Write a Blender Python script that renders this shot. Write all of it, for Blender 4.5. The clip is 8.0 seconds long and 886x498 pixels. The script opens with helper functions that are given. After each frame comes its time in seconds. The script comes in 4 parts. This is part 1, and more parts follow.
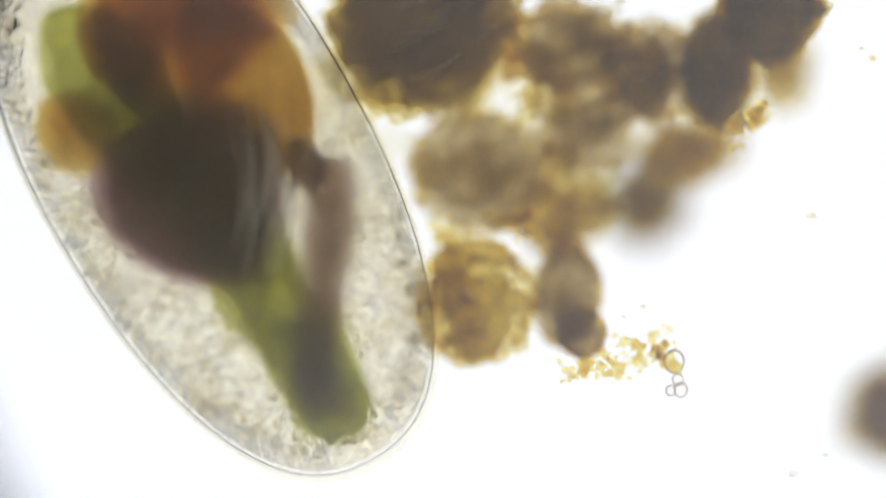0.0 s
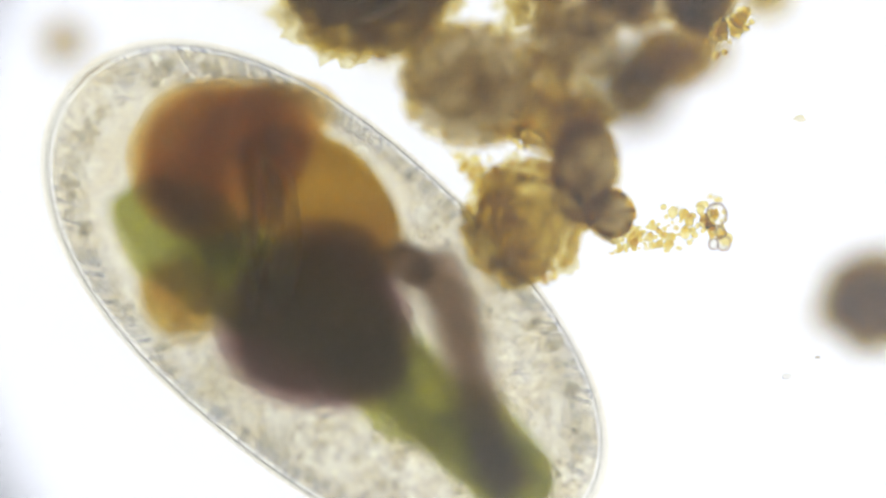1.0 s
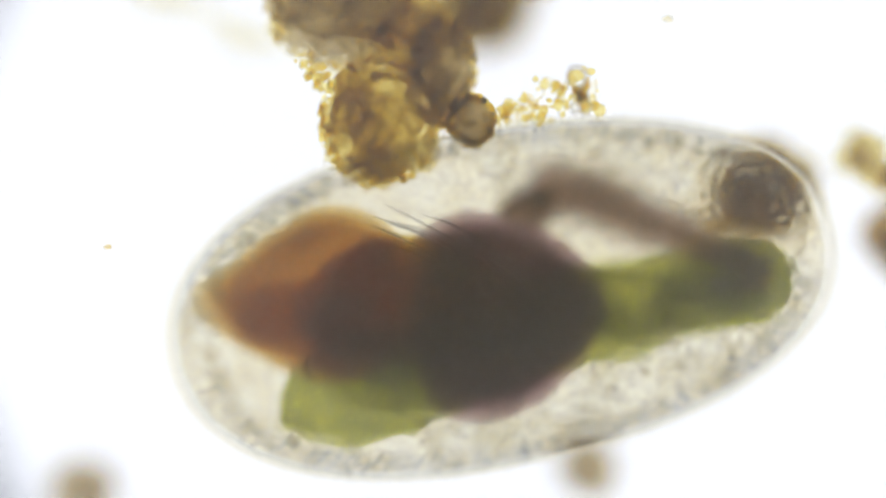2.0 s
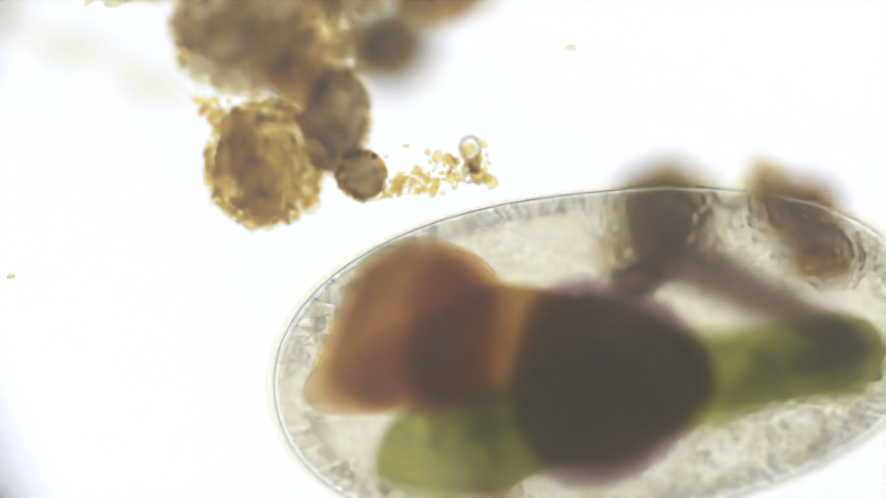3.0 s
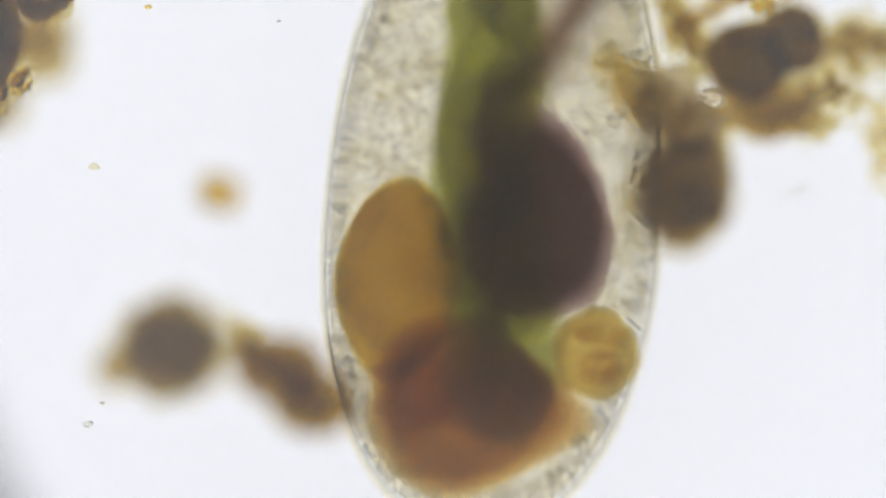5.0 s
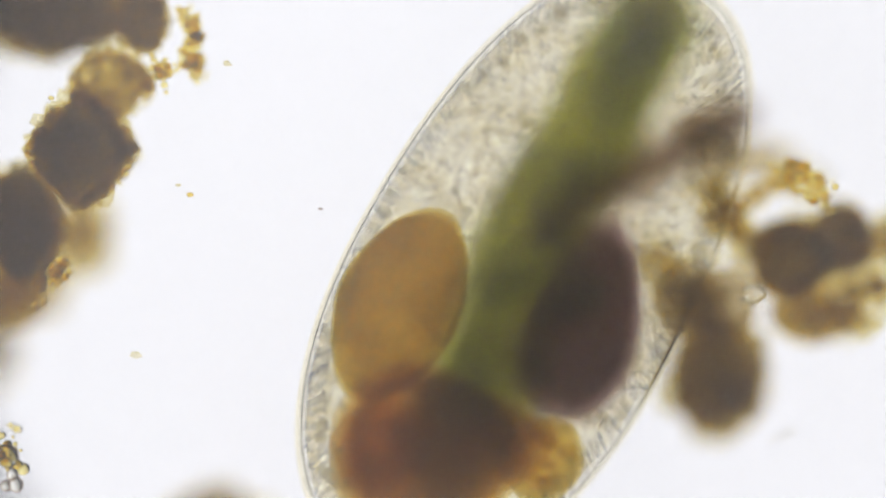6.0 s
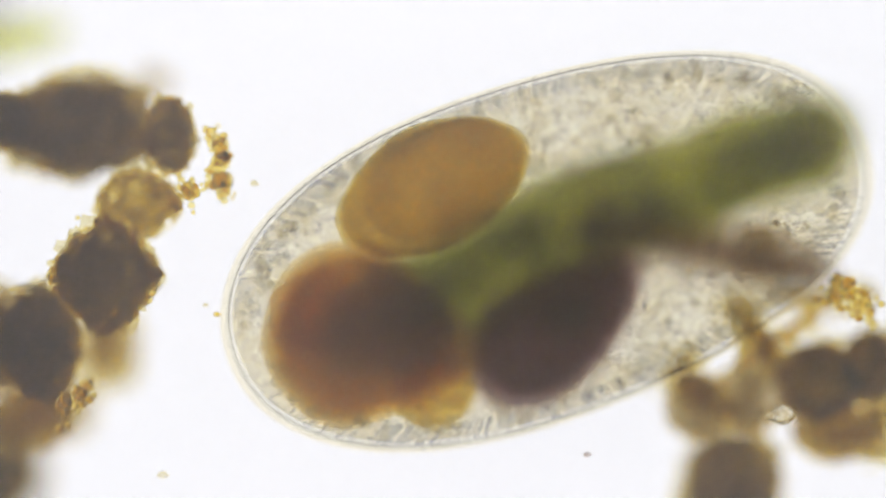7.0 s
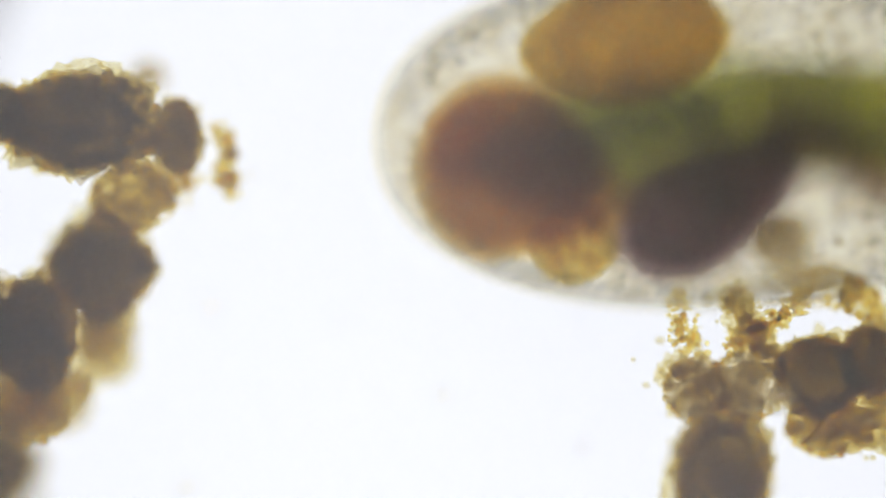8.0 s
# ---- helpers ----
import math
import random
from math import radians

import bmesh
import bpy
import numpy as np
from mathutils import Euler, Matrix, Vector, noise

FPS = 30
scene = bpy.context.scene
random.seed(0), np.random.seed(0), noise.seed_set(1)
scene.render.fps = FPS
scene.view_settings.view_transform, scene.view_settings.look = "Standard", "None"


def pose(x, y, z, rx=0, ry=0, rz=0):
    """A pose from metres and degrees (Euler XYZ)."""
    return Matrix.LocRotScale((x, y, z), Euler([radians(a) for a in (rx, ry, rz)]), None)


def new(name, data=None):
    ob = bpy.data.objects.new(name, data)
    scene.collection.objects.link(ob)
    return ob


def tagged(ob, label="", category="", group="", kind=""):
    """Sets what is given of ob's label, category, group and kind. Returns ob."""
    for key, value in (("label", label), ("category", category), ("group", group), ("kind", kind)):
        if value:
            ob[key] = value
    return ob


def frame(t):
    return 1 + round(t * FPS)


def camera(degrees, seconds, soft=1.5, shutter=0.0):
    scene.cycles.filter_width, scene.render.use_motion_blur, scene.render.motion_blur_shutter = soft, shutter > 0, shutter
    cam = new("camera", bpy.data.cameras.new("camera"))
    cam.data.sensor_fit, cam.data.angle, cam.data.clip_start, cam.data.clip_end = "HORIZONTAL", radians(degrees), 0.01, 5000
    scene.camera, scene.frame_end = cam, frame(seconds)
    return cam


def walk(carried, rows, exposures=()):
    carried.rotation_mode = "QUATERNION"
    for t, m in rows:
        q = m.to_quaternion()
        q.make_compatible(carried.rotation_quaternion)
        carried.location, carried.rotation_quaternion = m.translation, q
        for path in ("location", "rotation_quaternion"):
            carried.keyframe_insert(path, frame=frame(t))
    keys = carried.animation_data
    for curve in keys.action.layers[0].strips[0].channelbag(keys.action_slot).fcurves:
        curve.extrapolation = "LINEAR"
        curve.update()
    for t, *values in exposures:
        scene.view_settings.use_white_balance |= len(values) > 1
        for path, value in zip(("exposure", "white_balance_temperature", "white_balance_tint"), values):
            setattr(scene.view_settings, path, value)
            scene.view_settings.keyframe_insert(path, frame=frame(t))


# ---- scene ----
# A drop of pond water under a bright-field microscope, modelled 5,000 times
# life size, so that 1 m stands for 0.2 mm: the ciliate is about 0.28 mm long.
# The tube stands still; the stage with the slide and its debris is moved and
# focused under it.
K = 12               # heights below are written at 1 to 400 and enlarged by this
D = 0.2734 * K       # from the objective to the plane in focus
U = 0.0001 * K       # drawing unit of the plan
cam = camera(32, 8.0, soft=2.1)
cam.data.dof.use_dof = True
cam.data.dof.focus_distance = D
cam.data.dof.aperture_fstop = 0.62 / K
walk(cam, [(0.0, pose(0, 0, D)), (8.0, pose(0, 0, D))],
     exposures=[(0.0, 0.27, 6100, 12), (2.6, 0.27, 6090, 12), (3.1, 0.17, 6080, 12), (3.5, -0.02, 6080, 12), (4.2, -0.06, 6130, 13), (5.3, 0.02, 6330, 12), (6.0, 0.06, 6380, 13), (6.6, 0.08, 6380, 13), (7.3, 0.14, 6430, 13), (8.0, 0.11, 6230, 12)])

world = bpy.data.worlds.new("dim_room")
scene.world = world
world.use_nodes = True
world.node_tree.nodes["Background"].inputs[0].default_value = (0.55, 0.58, 0.65, 1)
world.node_tree.nodes["Background"].inputs[1].default_value = 0.06
scene.cycles.transparent_max_bounces = 128

SLIDE_Z = -0.031 * K


# ---- materials ----
def shader(name):
    m = bpy.data.materials.new(name)
    m.use_nodes = True
    m.node_tree.nodes.clear()
    return m, m.node_tree.nodes, m.node_tree.links


def noise_tex(n, l, coord, scale, detail=3.0, rough=0.6):
    t = n.new("ShaderNodeTexNoise")
    t.inputs["Scale"].default_value = scale / K
    t.inputs["Detail"].default_value = detail
    t.inputs["Roughness"].default_value = rough
    l.new(coord, t.inputs["Vector"])
    return t.outputs["Fac"]


def ramp(n, l, fac, stops):
    r = n.new("ShaderNodeValToRGB")
    while len(r.color_ramp.elements) < len(stops):
        r.color_ramp.elements.new(0.5)
    for e, (p, c) in zip(r.color_ramp.elements, stops):
        e.position, e.color = p, (*c, 1)
    l.new(fac, r.inputs[0])
    return r.outputs[0]


def multiply(n, l, a, b):
    m = n.new("ShaderNodeMix")
    m.data_type, m.blend_type = "RGBA", "MULTIPLY"
    m.inputs["Factor"].default_value = 1.0
    l.new(a, m.inputs["A"])
    l.new(b, m.inputs["B"])
    return m.outputs["Result"]


WHITE = (1, 1, 1)


def stain(name, coarse, fine, scale, fine_scale, solid=0.0, solid_colour=(0.2, 0.15, 0.1), bend=0.0, sharp=0.2, cells=None):
    """A see-through, light-absorbing skin: coarse and fine are pairs of tints mixed by noise. solid: share of matter that scatters. bend: refraction over water."""
    m, n, l = shader(name)
    out = n.new("ShaderNodeOutputMaterial")
    coord = n.new("ShaderNodeTexCoord").outputs["Object"]
    a = ramp(n, l, noise_tex(n, l, coord, scale), [(0.5 - sharp * 0.9, coarse[0]), (0.5 + sharp * 0.9, coarse[1])])
    b = ramp(n, l, noise_tex(n, l, coord, fine_scale, 2.0), [(0.5 - sharp, fine[0]), (0.5 + sharp, fine[1])])
    tint = multiply(n, l, a, b)
    if cells:
        v = n.new("ShaderNodeTexVoronoi")
        v.feature = "SMOOTH_F1"
        v.inputs["Scale"].default_value = cells[0] / K
        v.inputs["Smoothness"].default_value = 0.35
        l.new(coord, v.inputs["Vector"])
        tint = multiply(n, l, tint, ramp(n, l, v.outputs["Distance"], [(0.25, WHITE), (0.75, cells[1])]))
    if bend:
        clear = n.new("ShaderNodeBsdfRefraction")
        clear.inputs["IOR"].default_value = 1 + bend
        clear.inputs["Roughness"].default_value = 0.0
    else:
        clear = n.new("ShaderNodeBsdfTransparent")
    l.new(tint, clear.inputs["Color"])
    shell = clear.outputs[0]
    if solid:
        rough = n.new("ShaderNodeBsdfPrincipled")
        rough.inputs["Base Color"].default_value = (*solid_colour, 1)
        rough.inputs["Roughness"].default_value = 0.75
        mix = n.new("ShaderNodeMixShader")
        mix.inputs[0].default_value = solid
        l.new(shell, mix.inputs[1])
        l.new(rough.outputs[0], mix.inputs[2])
        shell = mix.outputs[0]
    l.new(shell, out.inputs[0])
    return m


MAT = {
    # sheath: yellow tint stands in for the optical halo outside the membrane
    "sheath": stain("halo_coat", ((0.985, 0.955, 0.84), (0.994, 0.975, 0.90)), (WHITE, WHITE), 60, 700),
    "pellicle": stain("pellicle_membrane", ((0.965, 0.97, 0.99), (0.988, 0.988, 0.993)), ((0.975, 0.98, 0.99), WHITE), 60, 700, bend=0.012),
    "cortex": stain("granular_cytoplasm", ((0.99, 0.98, 0.935), (1.0, 0.995, 0.97)), ((0.975, 0.975, 0.985), WHITE), 90, 420),
    "endoplasm": stain("grainy_endoplasm", ((0.985, 0.965, 0.89), (1.0, 0.995, 0.96)), ((0.915, 0.915, 0.94), WHITE), 120, 1000, sharp=0.09, cells=(560, (0.96, 0.955, 0.96))),
    "granule": stain("cytoplasm_granule", ((0.90, 0.905, 0.935), (0.985, 0.98, 0.965)), (WHITE, WHITE), 300, 900),
    "droplet": stain("cytoplasm_droplet", ((0.95, 0.94, 0.90), WHITE), (WHITE, WHITE), 120, 400, bend=0.05),
    "rod": stain("trichocyst_rod", ((0.88, 0.89, 0.925), (0.99, 0.985, 0.975)), (WHITE, WHITE), 400, 900),
    "cilium": stain("cilium", ((0.93, 0.93, 0.93), (0.97, 0.97, 0.97)), (WHITE, WHITE), 100, 400),
    "dark_ball": stain("dark_vacuole", ((0.745, 0.685, 0.70), (0.82, 0.76, 0.77)), ((0.96, 0.955, 0.955), WHITE), 45, 350),
    "brown": stain("brown_vacuole", ((0.885, 0.815, 0.665), (0.955, 0.90, 0.74)), ((0.955, 0.94, 0.91), WHITE), 60, 420, sharp=0.14),
    "yellow": stain("yellow_vacuole", ((0.865, 0.795, 0.54), (0.925, 0.865, 0.61)), ((0.95, 0.935, 0.885), WHITE), 60, 300, sharp=0.14),
    "gold": stain("golden_cell_wall", ((0.91, 0.79, 0.33), (0.96, 0.87, 0.42)), ((0.88, 0.84, 0.7), WHITE), 300, 900),
    "amber": stain("amber_inclusion", ((0.91, 0.83, 0.60), (0.96, 0.90, 0.68)), ((0.93, 0.91, 0.86), WHITE), 60, 400),
    "green": stain("green_algal_mass", ((0.755, 0.77, 0.60), (0.885, 0.885, 0.57)), ((0.86, 0.86, 0.72), WHITE), 120, 420, sharp=0.18),
    "strand": stain("brown_strand", ((0.74, 0.69, 0.66), (0.835, 0.785, 0.74)), ((0.9, 0.88, 0.85), WHITE), 60, 420),
    "soot": stain("dark_detritus", ((0.835, 0.812, 0.745), (0.908, 0.887, 0.81)), ((0.893, 0.871, 0.81), WHITE), 260, 800, sharp=0.3),
    "dun": stain("dun_detritus", ((0.88, 0.858, 0.77), (0.935, 0.915, 0.815)), ((0.91, 0.89, 0.81), WHITE), 260, 800, sharp=0.3),
    "umber": stain("brown_detritus", ((0.918, 0.898, 0.848), (0.964, 0.949, 0.896)), ((0.917, 0.898, 0.844), WHITE), 260, 800, sharp=0.28),
    "olive": stain("olive_detritus", ((0.92, 0.889, 0.73), (0.964, 0.937, 0.80)), ((0.913, 0.889, 0.775), WHITE), 260, 800, sharp=0.26),
    "pale": stain("pale_detritus", ((0.935, 0.905, 0.77), (0.98, 0.96, 0.86)), ((0.92, 0.9, 0.81), WHITE), 90, 500),
    "grain": stain("golden_grain", ((0.90, 0.805, 0.42), (0.98, 0.935, 0.66)), (WHITE, WHITE), 300, 900, bend=0.07),
    "clear_cell": stain("clear_cell", ((0.93, 0.92, 0.86), (0.99, 0.98, 0.95)), (WHITE, WHITE), 300, 900, bend=0.12),
    "band": stain("dark_golden_band", ((0.50, 0.37, 0.10), (0.70, 0.54, 0.18)), ((0.7, 0.65, 0.5), WHITE), 300, 900),
    "bubble": stain("amber_bubble", ((0.90, 0.845, 0.62), (0.95, 0.90, 0.69)), ((0.93, 0.915, 0.86), WHITE), 60, 400, bend=0.015),
    "lobe": stain("darker_food", ((0.88, 0.81, 0.71), (0.95, 0.89, 0.77)), ((0.94, 0.92, 0.89), WHITE), 60, 420),
    "leaf_green": stain("bright_green_cell", ((0.76, 0.78, 0.36), (0.90, 0.90, 0.50)), ((0.9, 0.9, 0.7), WHITE), 100, 500),
    "glass": stain("slide_glass", ((0.995, 0.997, 0.997), WHITE), (WHITE, WHITE), 5, 20),
}

# cover glass added unseen: its scatter of lamp light imitates lens glare, lifting the darks
m, n, l = shader("glare_veil_glass")
clear, haze, mix = n.new("ShaderNodeBsdfTransparent"), n.new("ShaderNodeBsdfTranslucent"), n.new("ShaderNodeMixShader")
haze.inputs[0].default_value = (0.95, 0.93, 0.92, 1)
mix.inputs[0].default_value = 0.15
l.new(clear.outputs[0], mix.inputs[1])
l.new(haze.outputs[0], mix.inputs[2])
l.new(mix.outputs[0], n.new("ShaderNodeOutputMaterial").inputs[0])
MAT["cover"] = m
# whitish scatterer for the imitated light streaks and a clump's pale lines
m, n, l = shader("milky_streak")
clear, haze, mix = n.new("ShaderNodeBsdfTransparent"), n.new("ShaderNodeBsdfTranslucent"), n.new("ShaderNodeMixShader")
haze.inputs[0].default_value = (0.86, 0.88, 0.93, 1)
mix.inputs[0].default_value = 0.5
l.new(clear.outputs[0], mix.inputs[1])
l.new(haze.outputs[0], mix.inputs[2])
l.new(mix.outputs[0], n.new("ShaderNodeOutputMaterial").inputs[0])
MAT["pale_streak"] = m
m, n, l = shader("lamp_field")
e = n.new("ShaderNodeEmission")
e.inputs[0].default_value = (0.97, 0.98, 1.0, 1)
e.inputs[1].default_value = 1.13
l.new(e.outputs[0], n.new("ShaderNodeOutputMaterial").inputs[0])
MAT["field"] = m
m, n, l = shader("black_anodised_metal")
b = n.new("ShaderNodeBsdfPrincipled")
b.inputs["Base Color"].default_value = (0.02, 0.02, 0.022, 1)
b.inputs["Metallic"].default_value = 0.6
b.inputs["Roughness"].default_value = 0.55
l.new(b.outputs[0], n.new("ShaderNodeOutputMaterial").inputs[0])
MAT["black"] = m


# ---- mesh helpers ----
def ball_template(level):
    bm = bmesh.new()
    bmesh.ops.create_icosphere(bm, subdivisions=level, radius=1.0)
    v = [tuple(x.co) for x in bm.verts]
    f = [tuple(x.index for x in face.verts) for face in bm.faces]
    bm.free()
    return np.array(v), f


BALL = {k: ball_template(k) for k in (1, 2, 3, 4, 5)}


class Mesh:
    """Gathers vertices and faces of one part."""

    def __init__(self):
        self.v, self.f = [], []

    def add(self, verts, faces):
        k = len(self.v)
        self.v += [tuple(p) for p in verts]
        self.f += [tuple(i + k for i in f) for f in faces]

    def blob(self, centre, radii, level=3, rough=0.0, freq=2.0, seed=0.0, turn=None, sway=0.0):
        v, f = BALL[level]
        if rough:
            off = Vector((seed * 7.31, seed * 3.17, seed * 5.03))
            k = np.array([1 + rough * (noise.noise(Vector(p) * freq + off) + 0.5 * noise.noise(Vector(p) * freq * 2.7 + off)
                                       + 0.4 * noise.noise(Vector(p) * freq * 5.3 + off)) for p in v])
            if sway:
                k = k + np.array([sway * noise.noise(Vector(p) * 1.15 + off) for p in v])
            v = v * k[:, None]
        v = v * np.array(radii)
        if turn is not None:
            v = v @ np.array(turn.to_3x3()).T
        self.add(v + np.array(centre), f)

    def tube(self, points, radii, sides=14, rough=0.0, seed=0.0):
        pts = [Vector(p) for p in points]
        rings = []
        for i, p in enumerate(pts):
            d = (pts[min(i + 1, len(pts) - 1)] - pts[max(i - 1, 0)]).normalized()
            a = d.cross(Vector((0.13, 0.2, 1))).normalized()
            b = d.cross(a)
            ring = []
            for k in range(sides):
                w = 2 * math.pi * k / sides
                r = radii[i]
                if rough:
                    r *= 1 + rough * noise.noise(Vector((math.cos(w), math.sin(w), i * 0.35 + seed * 3)) * 1.6)
                ring.append(p + (a * math.cos(w) + b * math.sin(w)) * r)
            rings.append(ring)
        k0 = [q for r in rings for q in r] + [pts[0], pts[-1]]
        faces = []
        for i in range(len(pts) - 1):
            for k in range(sides):
                j = (k + 1) % sides
                faces.append((i * sides + k, i * sides + j, (i + 1) * sides + j, (i + 1) * sides + k))
        c0, c1, last = len(pts) * sides, len(pts) * sides + 1, (len(pts) - 1) * sides
        for k in range(sides):
            j = (k + 1) % sides
            faces.append((c0, j, k))
            faces.append((c1, last + k, last + j))
        self.add(k0, faces)

    def link(self, name, material, parent=None, label="", smooth=True):
        me = bpy.data.meshes.new(name)
        me.from_pydata([[c * U for c in p] for p in self.v], [], self.f)
        me.polygons.foreach_set("use_smooth", [smooth] * len(me.polygons))
        me.materials.append(MAT[material])
        ob = new(name, me)
        if parent is not None:
            ob.parent = parent
        if label:
            tagged(ob, label)
        return ob


# ---- stage: seconds, shift across and down in plan units, turn in degrees ----
STAGE = [(0, 1165, -436, 2.5), (0.5, 1149, -523, 2.0), (1.0, 1136, -618, 1.4), (1.1, 1122, -675, 1.4), (1.2, 1098, -751, 1.3), (1.5, 1020, -800, 0.9), (1.9, 920, -806, 0.3), (2.3, 836, -790, 0.0),
         (2.5, 821, -782, 0), (2.8, 776, -770, 0), (3.0, 721, -755, 0), (3.1, 585, -722, 0), (3.2, 432, -700, 0), (3.3, 285, -670, 0), (3.4, 180, -647, 0),
         (3.5, 98, -630, 0), (3.6, 23, -597, 0), (3.7, -35, -572, 0), (3.8, -85, -562, 0), (3.9, -117, -553, 0), (4.0, -135, -551, 0),
         (4.2, -142, -550, 0), (4.8, -128, -546, 0), (5.3, -116, -541, 0), (5.4, -116, -527, 0), (5.5, -117, -509, 0), (5.6, -110, -460, 0),
         (5.7, -85, -330, 0), (5.8, -68, -272, 0), (5.9, -57, -232, 0), (6.0, -48, -212, 0), (6.2, -52, -208, 0), (6.5, -53, -212, 0),
         (6.7, -47, -191, 0), (6.8, -42, -150, 0), (6.9, -28, -54, 0), (7.0, 0, 0, 0), (7.1, -8, 3, 0), (7.3, -10, -4, 0),
         (7.5, -8, -20, 0), (8.0, -9, -14, 0)]
# the stage is racked up and down to focus: seconds, height
FOCUS = [(0, 0.0), (2.0, 0.004), (2.6, 0.006), (3.0, 0.003), (3.5, 0.001), (4.1, 0.007), (5.5, 0.0), (6.5, 0.004), (7.3, 0.003), (7.5, 0.003), (7.7, 0.009), (8.0, 0.011)]


def between(rows, t):
    ts = [r[0] for r in rows]
    return [float(np.interp(t, ts, [r[k] for r in rows])) for k in range(1, len(rows[0]))]


def carried_to(t, x, y):
    sx, sy, a = between(STAGE, t)
    c, s = math.cos(radians(a)), math.sin(radians(a))
    x, y = x - 784, y - 441
    return sx + c * x - s * y + 784, sy + s * x + c * y + 441


def place(x, y, z):
    k = (D - z) / D * U
    return (x - 784) * k, (441 - y) * k, z


def ride(ob, seen, z, turns=((0, 0), (8, 0))):
    """Moves a thing with the stage. seen: seconds and places where it lies in the field; it drifts slowly over the slide between them."""
    t0, x0, y0 = seen[0]
    sx, sy, a = between(STAGE, t0)
    c, s = math.cos(radians(-a)), math.sin(radians(-a))
    dx, dy = x0 - 784 - sx, y0 - 441 - sy
    qx, qy = c * dx - s * dy + 784, s * dx + c * dy + 441
    drift = []
    for t, x, y in seen:
        px, py = carried_to(t, qx, qy)
        drift.append((t, x - px, y - py))
    rows = []
    for t in sorted({r[0] for r in STAGE} | {r[0] for r in seen}):
        px, py = carried_to(t, qx, qy)
        ex, ey = between(drift, t)
        h = (z + between(FOCUS, t)[0]) * K
        rows.append((t, pose(*place(px + ex, py + ey, h), 0, 0, between(turns, t)[0] - between(STAGE, t)[2])))
    walk(ob, rows)


# ---- the lamp below and the slide ----
def build_lamp():
    lamp = tagged(new("field_lamp"), "round white microscope lamp field in a black ring below the slide", "lamp")
    z = -0.07 * K
    k = (D - z) / D
    lamp.location = (84 * U * k, 34 * U * k, z)
    r, sides = 985 * k, 96
    disc = Mesh()
    circle = [(r * math.cos(2 * math.pi * i / sides), r * math.sin(2 * math.pi * i / sides)) for i in range(sides)]
    disc.add([(x, y, 0) for x, y in circle] + [(x, y, -40) for x, y in circle],
             [tuple(range(sides)), tuple(range(2 * sides - 1, sides - 1, -1))] + [(i, sides + i, sides + (i + 1) % sides, (i + 1) % sides) for i in range(sides)])
    disc.link("diffuser", "field", lamp, "glowing white diffuser disc", smooth=False)
    ring = Mesh()
    prof = [(r + 4, -60), (r + 4, 30), (r + 20, 45), (r + 180, 45), (r + 200, 25), (r + 200, -60)]
    vs = [(q * math.cos(2 * math.pi * i / sides), q * math.sin(2 * math.pi * i / sides), h) for i in range(sides) for q, h in prof]
    k2 = len(prof)
    ring.add(vs, [(i * k2 + j, ((i + 1) % sides) * k2 + j, ((i + 1) % sides) * k2 + (j + 1) % k2, i * k2 + (j + 1) % k2) for i in range(sides) for j in range(k2)])
    ring.link("diaphragm_ring", "black", lamp, "black metal ring", smooth=False)
    return lamp


def build_slide(name, material, height, label):
    slide = Mesh()
    bm = bmesh.new()
    bmesh.ops.create_cube(bm, size=1.0)
    for v in bm.verts:
        v.co = (v.co.x * 5600, v.co.y * 4200, v.co.z * height)
    bmesh.ops.bevel(bm, geom=bm.edges[:], offset=height * 0.15, segments=2, affect="EDGES")
    slide.add([tuple(v.co) for v in bm.verts], [tuple(v.index for v in f.verts) for f in bm.faces])
    bm.free()
    ob = slide.link(name, material, smooth=False)
    return tagged(ob, label, "slide", kind="structure")


# ---- debris ----
def diamond(p):
    """Draw a round outline out into four blunt corners."""
    r = math.hypot(p[0], p[1]) or 1.0
    k = 1.14 / ((abs(p[0]) / r) ** 1.35 + (abs(p[1]) / r) ** 1.35) ** (1 / 1.35)
    return (p[0] * k, p[1] * k, p[2])


